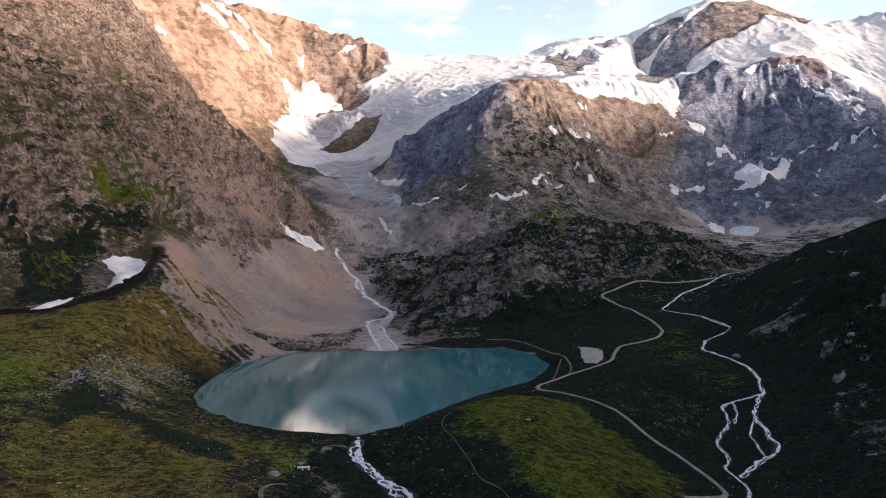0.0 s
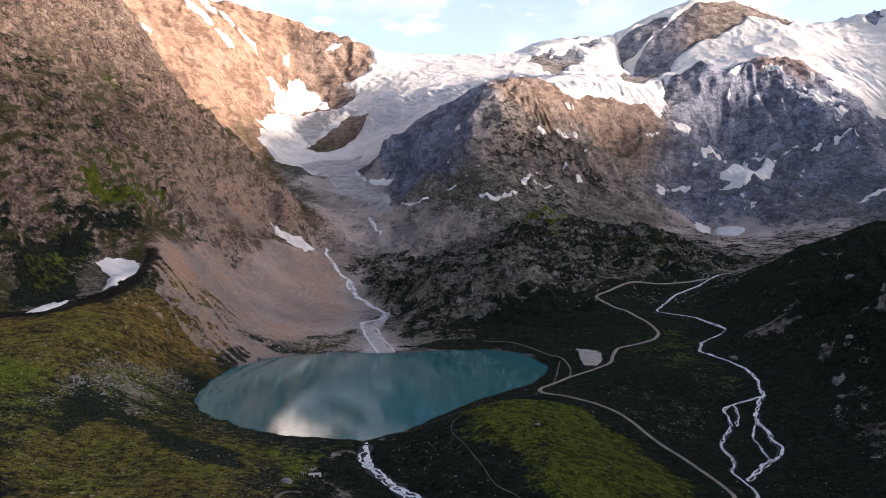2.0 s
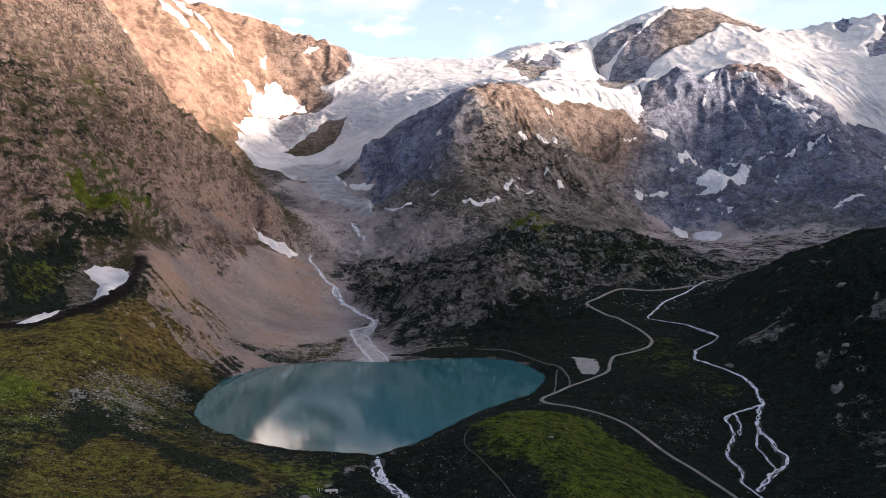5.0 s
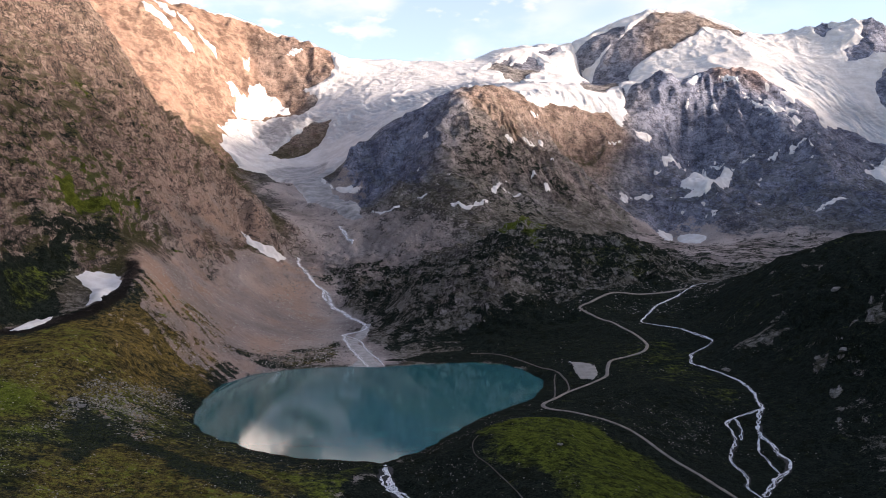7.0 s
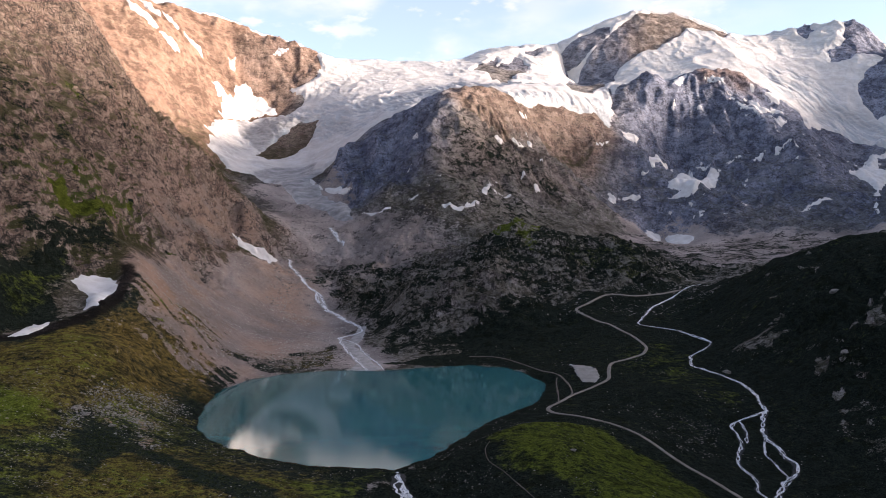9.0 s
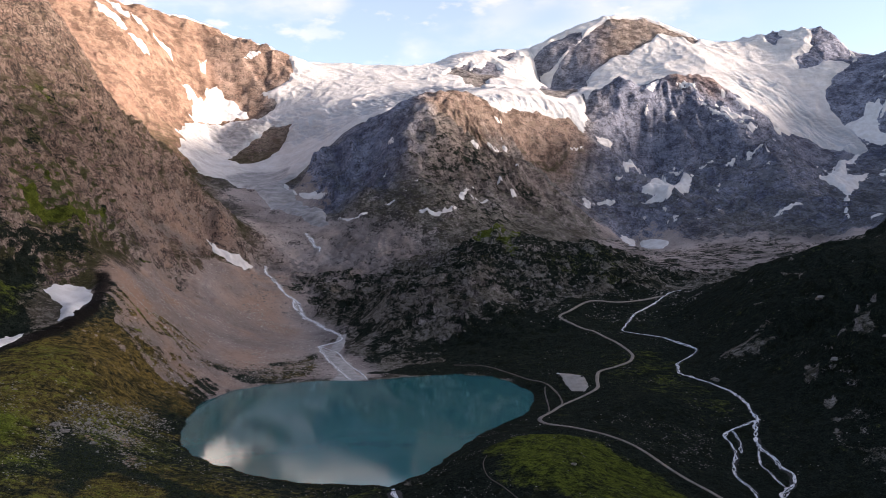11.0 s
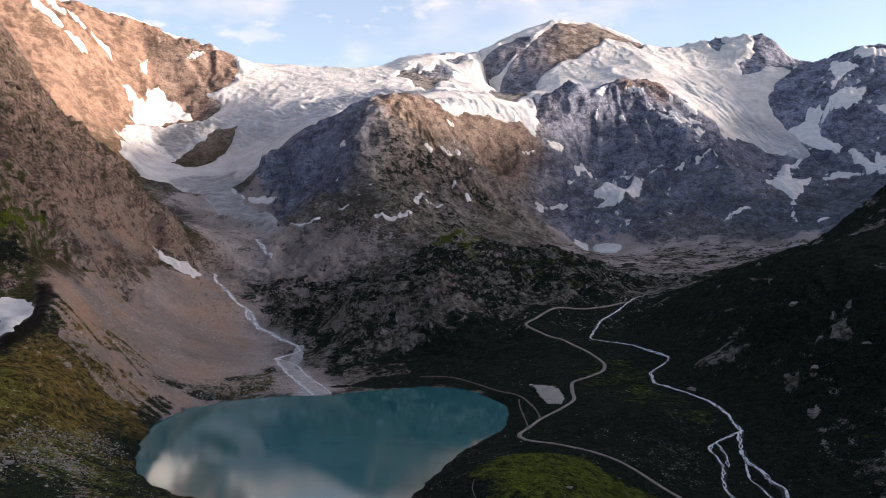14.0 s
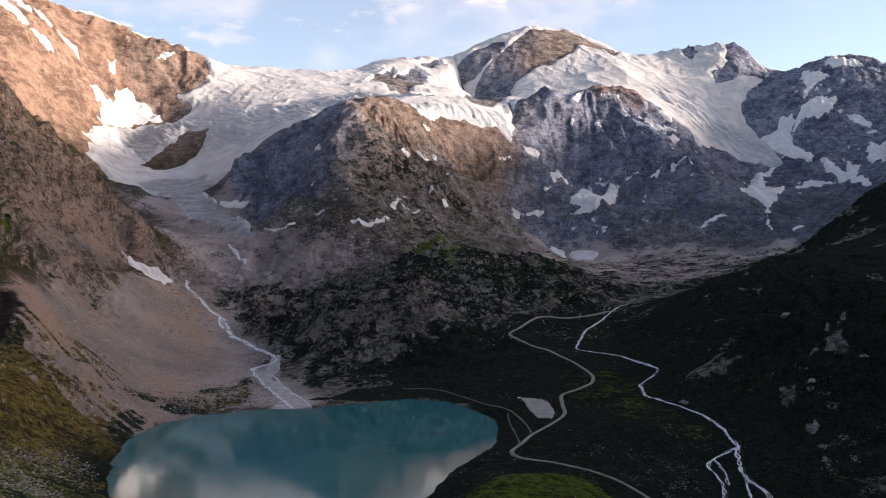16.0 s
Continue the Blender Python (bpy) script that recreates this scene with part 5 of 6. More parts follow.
# ---- snow and ice lying on the land ----
def cover(name, area, spacing, thick, material, bare=(), wobble=6.0, torn=None):
    """A sheet of snow or ice over an area in plan, thinning to nothing at its edge; bare: areas of rock that it leaves open."""
    pts = np.array(area, float)
    lo, hi = pts.min(0) - 3 * spacing, pts.max(0) + 3 * spacing
    gx, gy = np.arange(lo[0], hi[0], spacing), np.arange(lo[1], hi[1], spacing)
    x, y = (v.ravel() for v in np.meshgrid(gx, gy, indexing="ij"))
    wob = wobble * fbm(x, y, 6 * wobble, 3, 0.6)
    d = area_distance(x, y, area) + wob
    for other in bare:
        d = np.maximum(d, -(area_distance(x, y, other) + wob))
    i, j = np.meshgrid(np.arange(len(gx) - 1), np.arange(len(gy) - 1), indexing="ij")
    k = (i * len(gy) + j).ravel()
    quads = np.stack([k, k + len(gy), k + len(gy) + 1, k + 1], 1)
    quads = quads[d[quads].min(1) < 0.6 * spacing]
    used = np.unique(quads)
    z = np.zeros(len(x))
    tear, crack = np.zeros(len(x)), np.zeros(len(x))
    xu, yu, du = x[used], y[used], d[used]
    lift = np.clip(-du * 0.6, -3.0, thick)
    zz = height(xu, yu) + lift
    if torn is not None:
        tear[used] = torn(xu, yu)
        along, across = -0.88 * xu - 0.48 * yu, 0.48 * xu - 0.88 * yu
        lines = ridged(along + 9 * fbm(xu, yu, 60, 2), across / 4.0, 13, 2, 0.6)
        cliff = step01(60, 15, line_distance(xu, yu, [(430, 2815), (560, 2885), (700, 2940), (790, 2945)]))
        lines = lines * (1 - cliff) + cliff * ridged(xu, yu / 4, 17, 2, 0.6)
        zz = zz + tear[used] * step01(0, -25, du) * (6.5 * lines + 1)
        crack[used] = np.clip(tear[used] * 1.3, 0, 1) * np.clip(0.15 - lines, 0, 1)
    z[used] = zz
    attrs = {"dirt": mask(x, y, DIRTY_ICE) if torn is not None else np.zeros(len(x)), "torn": tear, "crack": crack}
    if torn is None:
        return sheet(name, x, y, z, quads, attrs, material)
    base = new(name)
    kind = np.where(attrs["dirt"][quads].mean(1) > 0.4, 2, np.where(tear[quads].mean(1) > 0.45, 1, 0))
    for q in (2, 1):   # scraps of ice go to the basin round them
        chosen = np.where(kind == q)[0]
        if len(chosen):
            island, size = islands(quads[chosen])
            kind[chosen[size[island] < 60]] = 0
    for q, piece in enumerate(("snow_basin", "icefall", "ice_tongue")):
        chosen = np.where(kind == q)[0]
        if len(chosen) < 50:
            continue
        island, size = islands(quads[chosen])
        own = np.where(size[island] > 40, island, size.argmax())
        for one in np.unique(own):
            sheet(piece, x, y, z, quads[chosen[own == one]], attrs, material).parent = base
    return base


DIRTY_ICE = [([(-403, 2666), (-340, 2553), (-274, 2419), (-219, 2254), (-190, 2187), (-140, 2090), (-60, 2060), (-60, 2170), (-70, 2290), (-120, 2390), (-175, 2492), (-205, 2642), (-225, 2744), (-300, 2760), (-350, 2740)], 20, 0.85),
             ([(-515, 3122), (-368, 3187), (-229, 3088), (-279, 3083), (-322, 3032), (-355, 2986), (-413, 2897), (-447, 2956), (-489, 3044)], 14, 0.75),
             ([(-574, 3035), (-579, 2852), (-545, 2715), (-470, 2760), (-430, 2860), (-470, 2960), (-520, 3080)], 25, 0.55),
             ([(-222, 3073), (-160, 3060), (-60, 2900), (-100, 2840), (-176, 2854), (-250, 2790), (-263, 2894)], 25, 0.45),
             ([(1843, 3407), (2054, 3348), (2094, 3174), (2007, 3083), (1986, 3135), (1987, 3250), (1884, 3298), (1638, 3110)], 30, 0.5)]
NUNATAK = [(-416, 2850), (-395, 2942), (-355, 2986), (-322, 3032), (-279, 3083), (-218, 3078), (-228, 3016), (-242, 2948), (-260, 2890), (-296, 2850), (-337, 2828), (-372, 2818)]
SUMMIT_FACE = [(1289, 4079), (1500, 4110), (1587, 4044), (1681, 3998), (1770, 4075), (1700, 3930), (1658, 3896), (1641, 3967), (1540, 3996), (1398, 3886), (1327, 3852), (1246, 3840), (1182, 3803), (1097, 3755), (1061, 3690), (939, 3440), (802, 3123), (747, 3073), (710, 3071), (793, 3479), (827, 3619), (952, 3852), (1071, 3923), (1143, 3969)]
SUMMIT_FLANK = [(886, 3947), (958, 3986), (1089, 4045), (1155, 4027), (1130, 3971), (1041, 3895), (967, 3878), (916, 3892), (892, 3902)]
SHOULDER = [(406, 3545), (457, 3691), (508, 3727), (555, 3819), (536, 3697), (614, 3780), (644, 3838), (681, 3828), (685, 3735), (647, 3613), (574, 3514), (481, 3188), (472, 3272), (471, 3527)]
SHOULDER_TIP = [(700, 3885), (760, 3940), (814, 3985), (800, 3904), (733, 3862)]
CREST_ROCK = [(585, 3975), (643, 3945), (690, 3940), (700, 4010), (640, 4060)]
SADDLE_ROCK = [(-20, 3840), (16, 3820), (45, 3850), (16, 3890)]
TOOTH_A = [(2040, 3895), (2064, 3869), (2119, 3882), (2170, 4040), (2200, 4030), (2200, 4100), (2130, 4130)]
TOOTH_B = [(2259, 3905), (2290, 3880), (2340, 3850), (2380, 3860), (2350, 3930), (2270, 3950)]
TOOTH_C = [(2079, 3716), (2199, 3765), (2260, 3880), (2290, 3960), (2380, 3930), (2420, 3824), (2405, 3764), (2294, 3612), (2270, 3675), (2163, 3651), (2095, 3629), (2054, 3639)]


def torn_main(x, y):
    fall = np.maximum(step01(90, 20, line_distance(x, y, [(-60, 2830), (150, 2950), (420, 3080), (620, 3200)])),
                      step01(75, 25, line_distance(x, y, [(430, 2830), (560, 2900), (700, 2950), (790, 2960)])))
    fall = np.maximum(fall, step01(85, 25, line_distance(x, y, [(-200, 2950), (-94, 3030), (5, 3032), (105, 3049), (213, 3106), (330, 3170)])))
    fall = np.maximum(fall, 0.7 * step01(140, 40, line_distance(x, y, [(-440, 3020), (-330, 3110), (-180, 3080), (-130, 2950)])))
    return np.maximum(fall, 0.03 + 0.06 * fbm(x, y, 220, 2))


def torn_west(x, y):
    return np.maximum(0.04 + 0.08 * fbm(x, y, 260, 2), 0.9 * step01(190, 50, line_distance(x, y, [(1780, 3480), (1850, 3330), (1900, 3230), (1980, 3150)])))


ob = cover("glacier", [(-223, 3424), (-231, 3380), (-278, 3334), (-333, 3311), (-287, 3299), (-272, 3271), (-291, 3243), (-345, 3185), (-439, 3197), (-515, 3122), (-532, 3104), (-574, 3035), (-579, 2852), (-542, 2841), (-545, 2715), (-504, 2647), (-477, 2597), (-403, 2640), (-340, 2553), (-274, 2419), (-219, 2254), (-166, 2187), (-121, 2119), (-101, 2103), (-102, 2170), (-118, 2286), (-171, 2382), (-211, 2492), (-242, 2590), (-195, 2620), (-105, 2660), (0, 2725), (150, 2690), (300, 2730), (420, 2780), (459, 2801), (548, 2875), (632, 2929), (694, 2934), (767, 2955), (800, 2927), (835, 2991), (875, 3108), (900, 3300), (960, 3560), (890, 3950), (880, 4200), (500, 4200), (100, 4150), (-180, 3950), (-240, 3600)],
           4.4, 9.0, M_ICE, (NUNATAK, SUMMIT_FACE, SUMMIT_FLANK, SHOULDER, SHOULDER_TIP, CREST_ROCK, SADDLE_ROCK), 7.0, torn_main)
tagged(ob, "broad white glacier with torn icefall and dirty grey tongue", "glacier", kind="thing")
ob = cover("glacier", [(870, 3100), (950, 3215), (1100, 3250), (1188, 3262), (1290, 3330), (1400, 3340), (1500, 3310), (1580, 3270), (1640, 3180), (1625, 3075), (1781, 3190), (1859, 3190), (1923, 3168), (1978, 3114), (2026, 3108), (2055, 3196), (2062, 3290), (2054, 3401), (2092, 3490), (2155, 3540), (2264, 3599), (2340, 3640), (2420, 3760), (2450, 3950), (2300, 4200), (1900, 4350), (1400, 4300), (880, 4200), (890, 3950), (960, 3560), (900, 3300)],
           5.2, 9.0, M_ICE, (SUMMIT_FACE, SUMMIT_FLANK, SHOULDER_TIP, TOOTH_A, TOOTH_B, TOOTH_C), 8.0, torn_west)
tagged(ob, "high white snow basin falling into a cracked icefall", "glacier", kind="thing")
ob = cover("snow_cornice", [(-1500, 3040), (-1200, 3165), (-860, 3362), (-760, 3440), (-640, 3488), (-518, 3536), (-426, 3545), (-331, 3536), (-290, 3520), (-300, 3640), (-500, 3680), (-800, 3600), (-1200, 3400), (-1500, 3200)], 7.0, 8.0, M_SNOW, (), 5.0)
tagged(ob, "white snow cap along the crest of the sunlit ridge", "snow", kind="thing")
for line in SNOWS:
    size = np.ptp(np.array(line), axis=0)
    big = size[0] * size[1]
    ob = cover("snow_patch", line, float(np.clip(math.sqrt(big) / 22, 1.6, 5.0)), 1.6 + 0.02 * math.sqrt(big), M_SNOW, (), float(np.clip(math.sqrt(big) / 30, 1.0, 4.5)))
    tagged(ob, "large old snow field lying in a rock hollow" if big > 9000 else "small white patch of old snow on rock", "snow patch", "snow patches on the mountains", kind="thing")


def flecks(area, seed, share, size):
    """Many small leftovers of snow on the flatter rock of an area, as one sheet."""
    pts = np.array(area, float)
    gx, gy = np.arange(pts[:, 0].min(), pts[:, 0].max(), 3.2), np.arange(pts[:, 1].min(), pts[:, 1].max(), 3.2)
    x, y = (v.ravel() for v in np.meshgrid(gx, gy, indexing="ij"))
    d = share - vnoise((0.9 * x + 0.4 * y) / size + seed, (0.9 * y - 0.4 * x) / (0.45 * size)) - 0.35 * vnoise(x / (0.3 * size), y / (0.3 * size) + seed) - 0.6 * step01(-30, 20, -area_distance(x, y, area)) + 0.6
    i, j = np.meshgrid(np.arange(len(gx) - 1), np.arange(len(gy) - 1), indexing="ij")
    k = (i * len(gy) + j).ravel()
    quads = np.stack([k, k + len(gy), k + len(gy) + 1, k + 1], 1)
    quads = quads[d[quads].min(1) < 0.05]
    used = np.unique(quads)
    z = np.zeros(len(x))
    z[used] = height(x[used], y[used]) + np.clip(-8 * d[used], -2.0, 1.8)
    empty = np.zeros(len(x))
    ob = sheet("snow_flecks", x, y, z, quads, {"dirt": empty, "torn": empty, "crack": empty}, M_SNOW)
    return tagged(ob, "many small leftover flecks of old snow on rock ledges", "snow flecks", kind="stuff")


flecks([(840, 2700), (1000, 2560), (1300, 2460), (1520, 2600), (1640, 3000), (1560, 3200), (1300, 3270), (1100, 3130), (900, 3060)], 3.7, 1.06, 40)
flecks([(1560, 2760), (1900, 2700), (2300, 2900), (2650, 3300), (2450, 3560), (2100, 3250), (1950, 3110), (1750, 3030)], 8.1, 0.88, 48)
flecks([(-60, 2120), (200, 2080), (420, 2320), (560, 2620), (380, 2560), (120, 2300)], 5.2, 1.05, 36)


# ---- road, paths, parking place and running water ----
def ribbon(name, line, width, lift, material, rows, ragged=0.0, seed=0, depth=0.0):
    """A strip draped on the land along a line; ragged: how much its edges wander."""
    c = curve_through(line, 2.2)
    step = np.gradient(c, axis=0)
    step /= np.linalg.norm(step, axis=1)[:, None] + 1e-9
    side = np.stack([step[:, 1], -step[:, 0]], 1)
    s = np.append(0, np.cumsum(np.linalg.norm(np.diff(c, axis=0), axis=1)))
    lw = width / 2 * (1 + ragged * fbm(s + 40 * seed, s * 0 + 3.3, 14, 3, 0.6))
    rw = width / 2 * (1 + ragged * fbm(s + 40 * seed, s * 0 + 9.7, 14, 3, 0.6))
    t = np.linspace(-1, 1, rows)
    off = np.where(t[None, :] < 0, t[None, :] * lw[:, None], t[None, :] * rw[:, None])
    x, y = c[:, 0, None] + side[:, 0, None] * off, c[:, 1, None] + side[:, 1, None] * off
    z = height(x.ravel(), y.ravel()).reshape(x.shape) + lift
    if depth:   # turned-down edges
        z[:, 0] -= depth
        z[:, -1] -= depth
    if ragged:
        z += 0.25 * fbm(x, y, 3.0, 2) * (1 - t[None, :] ** 2)
    n, m = x.shape
    i, j = np.meshgrid(np.arange(n - 1), np.arange(m - 1), indexing="ij")
    k = (i * m + j).ravel()
    return sheet(name, x.ravel(), y.ravel(), z.ravel(), np.stack([k, k + 1, k + m + 1, k + m], 1), {}, material)


for k, (name, width, line) in enumerate(WAYS):
    if name == "road":
        tagged(ribbon("road", line, width, 0.75, M_ROAD, 7, 0.06, k, 0.7), "narrow pale grey mountain road winding through dark turf", "road", kind="structure")
    else:
        tagged(ribbon("path", line, width, 0.55, M_PATH, 5, 0.3, k, 0.4), "trodden pale earth footpath across the turf", "path", kind="structure")
WATER_LABELS = {"river": "braided white-foaming mountain river in a dark valley", "stream": "white-water stream leaving the lake over stones", "torrent": "steep white glacier torrent running over grey scree"}


def strands(name, line, width, count, seed):
    """Running water: several narrow strands that part and meet within a bed of that width, as one mesh."""
    c = curve_through(line, 1.4)
    step = np.gradient(c, axis=0)
    step /= np.linalg.norm(step, axis=1)[:, None] + 1e-9
    side = np.stack([step[:, 1], -step[:, 0]], 1)
    s = np.append(0, np.cumsum(np.linalg.norm(np.diff(c, axis=0), axis=1)))
    ends = np.clip(np.minimum(s, s[-1] - s) / 6, 0.15, 1)
    px, py, pz, faces, base = [], [], [], [], 0
    t = np.linspace(-1, 1, 4)
    for k in range(count):
        wander = 0.62 * width * ends * (vnoise(s / (4.2 * width + 3), s * 0 + 7.3 * k + seed) + 0.6 * vnoise(s / 5, s * 0 + 3.1 * k + seed))
        half = 0.5 * width * (0.62 if k == 0 else 0.36) * np.clip(0.75 + 0.9 * vnoise(s / 5 + 9 * k, s * 0 + seed + 0.5), 0.1, 1.4)
        off = wander[:, None] + half[:, None] * t[None, :]
        x, y = c[:, 0, None] + side[:, 0, None] * off, c[:, 1, None] + side[:, 1, None] * off
        z = height(x.ravel(), y.ravel()).reshape(x.shape) + 0.55 + 0.06 * k - 0.35 * t[None, :] ** 2
        n, m = x.shape
        i, j = np.meshgrid(np.arange(n - 1), np.arange(m - 1), indexing="ij")
        q = (i * m + j).ravel() + base
        faces.append(np.stack([q, q + 1, q + m + 1, q + m], 1))
        base += n * m
        px.append(x.ravel()), py.append(y.ravel()), pz.append(z.ravel())
    return sheet(name, np.concatenate(px), np.concatenate(py), np.concatenate(pz), np.concatenate(faces), {}, M_FOAM)


for k, (name, width, line) in enumerate(STREAMS):
    tagged(ribbon("stream_bed", line, 1.5 * width, 0.3, M_FAN if name == "torrent" else M_BED, 7, 0.5, k + 20, 0.4), "wet gravel bed under the running water", "stream bed", kind="structure")
    tagged(strands(name, line, width, 3 if width < 4 else 4, 1.7 * k + 0.4), WATER_LABELS[name], name, kind="structure")


def draped(name, area, spacing, lift, material, label, category, wobble=0.8):
    pts = np.array(area, float)
    lo, hi = pts.min(0) - spacing, pts.max(0) + spacing
    gx, gy = np.arange(lo[0], hi[0], spacing), np.arange(lo[1], hi[1], spacing)
    x, y = (v.ravel() for v in np.meshgrid(gx, gy, indexing="ij"))
    d = area_distance(x, y, area) + wobble * fbm(x, y, 9 * wobble, 3)
    i, j = np.meshgrid(np.arange(len(gx) - 1), np.arange(len(gy) - 1), indexing="ij")
    k = (i * len(gy) + j).ravel()
    quads = np.stack([k, k + len(gy), k + len(gy) + 1, k + 1], 1)
    quads = quads[d[quads].max(1) < 1.0]
    return tagged(sheet(name, x, y, height(x, y) + np.clip(-d * 0.5, -0.3, lift), quads, {}, material), label, category, kind="structure")


draped("parking_lot", PARKING, 1.5, 0.7, M_PARK, "pale gravel parking place beside the mountain road", "parking lot")


draped("gravel_fan", [(-127, 1377), (-118, 1303), (-102, 1221), (-97, 1171), (-108, 1134), (-82, 1124), (-60, 1132), (-74, 1162), (-79, 1240), (-90, 1269), (-100, 1303), (-85, 1356), (-80, 1437), (-94, 1440), (-109, 1337)], 1.6, 0.5, M_FAN, "pale grey gravel fan where the torrent meets the lake", "gravel fan", 1.4)


# ---- loose things: boulders, shrubs, hut, cars ----
def lump(rng, flat=0.7, n=1):
    """Points and faces of a rough stone, about one metre across."""
    bm = bmesh.new()
    bmesh.ops.create_icosphere(bm, subdivisions=n, radius=0.5)
    for v in bm.verts:
        v.co *= rng.uniform(0.72, 1.18)
        v.co.z *= flat
    pts = np.array([v.co[:] for v in bm.verts])
    faces = np.array([[v.index for v in f.verts] for f in bm.faces])
    bm.free()
    return pts, faces


def strew(name, count, where, sizes, shapes, material, label, category, seed, sink=0.25):
    """Many small things joined to one sheet-like mesh, each turned and sized by chance."""
    rng = np.random.RandomState(seed)
    xs, ys = [], []
    total = 0
    while total < count:
        x, y = rng.uniform(where[0], where[1], 4000), rng.uniform(where[2], where[3], 4000)
        ok = rng.rand(4000) < where[4](x, y)
        xs.append(x[ok])
        ys.append(y[ok])
        total += ok.sum()
    x, y = np.concatenate(xs)[:count], np.concatenate(ys)[:count]
    z = height(x, y)
    size = sizes[0] * (sizes[1] / sizes[0]) ** (rng.rand(count) ** 3.0)
    turn = rng.uniform(0, 6.28, count)
    which = rng.randint(len(shapes), size=count)
    vx, fs, base = [], [], 0
    for k, (pts, faces) in enumerate(shapes):
        m = np.where(which == k)[0]
        c, s = np.cos(turn[m])[:, None], np.sin(turn[m])[:, None]
        px = (pts[None, :, 0] * c - pts[None, :, 1] * s) * size[m][:, None] + x[m][:, None]
        py = (pts[None, :, 0] * s + pts[None, :, 1] * c) * size[m][:, None] + y[m][:, None]
        pz = (pts[None, :, 2] + 0.5 - sink) * size[m][:, None] + z[m][:, None] - 0.25 * size[m][:, None]
        vx.append(np.stack([px, py, pz], -1).reshape(-1, 3))
        fs.append((faces[None] + (base + np.arange(len(m)) * len(pts))[:, None, None]).reshape(-1, faces.shape[1]))
        base += len(m) * len(pts)
    v, f = np.concatenate(vx), np.concatenate(fs)
    ob = sheet(name, v[:, 0], v[:, 1], v[:, 2], f, {}, material)
    ob.data.polygons.foreach_set("use_smooth", np.zeros(len(f), bool))
    return tagged(ob, label, category, kind="stuff")


stone_rng = random.Random(3)
STONES = [lump(stone_rng, stone_rng.uniform(0.55, 0.85)) for k in range(7)]


def not_lake(x, y):
    return (area_distance(x, y, SHORE) > 2) * 1.0


strew("boulders", 420, (150, 265, 715, 860, lambda x, y: mask(x, y, [([(179, 850), (206, 837), (235, 821), (253, 807), (253, 781), (232, 732), (200, 724), (177, 749), (159, 762)], 14, 1.0)]) * (0.15 + 0.85 * (vnoise(x / 14, y / 14) > 0))), (0.6, 2.2), STONES, M_BOULDER, "band of pale stones beside the mountain road", "boulders", 17)
strew("boulders", 2600, (-350, -245, 660, 930, lambda x, y: mask(x, y, SCREE[3:4]) * (0.25 + 0.75 * (vnoise(x / 25, y / 25) > 0))), (0.7, 3.2), STONES, M_BOULDER, "field of pale boulders below the moraine", "boulders", 11)
strew("boulders", 3000, (-440, 60, 470, 860, lambda x, y: not_lake(x, y) * (0.15 + 0.85 * (vnoise(x / 30, y / 30) > 0.25))), (0.5, 1.8), STONES, M_BOULDER, "scattered pale stones on the meadow near the lake", "boulders", 12)
strew("boulders", 1300, (60, 520, 560, 1450, lambda x, y: not_lake(x, y) * (0.03 + 0.97 * (fbm(x + 50, y, 45, 2) > 0.4))), (0.6, 2.2), STONES, M_BOULDER, "pale stones strewn over the dark valley floor", "boulders", 13)
strew("boulders", 7500, (-380, 60, 1020, 1850, lambda x, y: not_lake(x, y) * mask(x, y, SCREE[:1]) * (0.1 + 0.9 * (vnoise(x / 40, y / 40 + 7) > 0.1))), (0.8, 3.0), STONES, M_PALE, "loose pale blocks lying on the tan scree slope", "boulders", 14)
strew("boulders", 3500, (20, 620, 1290, 1760, lambda x, y: 0.1 + 0.9 * (vnoise(x / 30 + 2, y / 30) > 0.1)), (1.2, 5.0), STONES, M_BOULDER, "pale rock blocks on the rocky hill", "boulders", 15)
strew("boulders", 3500, (-260, 130, 1550, 2150, lambda x, y: 0.1 + 0.9 * (vnoise(x / 40 + 2, y / 40) > 0.0)), (1.5, 6.0), STONES, M_BOULDER, "grey blocks strewn over the glacier forefield", "boulders", 16)


def bush(rng):
    """A low shrub: a crown of many small tilted leaf clumps with gaps."""
    pts, faces = [], []
    for k in range(26):
        a, r, h = rng.uniform(0, 6.28), 0.5 * math.sqrt(rng.random()), rng.uniform(-0.1, 0.38)
        c = Vector((r * math.cos(a), r * math.sin(a), h * (1.1 - r)))
        q = Euler((rng.uniform(-1, 1), rng.uniform(-1, 1), rng.uniform(0, 6))).to_matrix()
        s = rng.uniform(0.08, 0.17)
        b = len(pts)
        pts += [tuple(c + q @ Vector(v)) for v in ((-s, -s * 0.6, 0), (s, -s * 0.5, 0.02), (s * 0.7, s * 0.7, 0.05), (-s * 0.8, s * 0.6, 0))]
        faces.append((b, b + 1, b + 2, b + 3))
    return np.array(pts), np.array(faces)


BUSHES = [bush(stone_rng) for k in range(5)]


def thicket(x, y):
    return not_lake(x, y) * ((fbm(x, y, 60, 3) > 0.3) * 0.95 + 0.02)


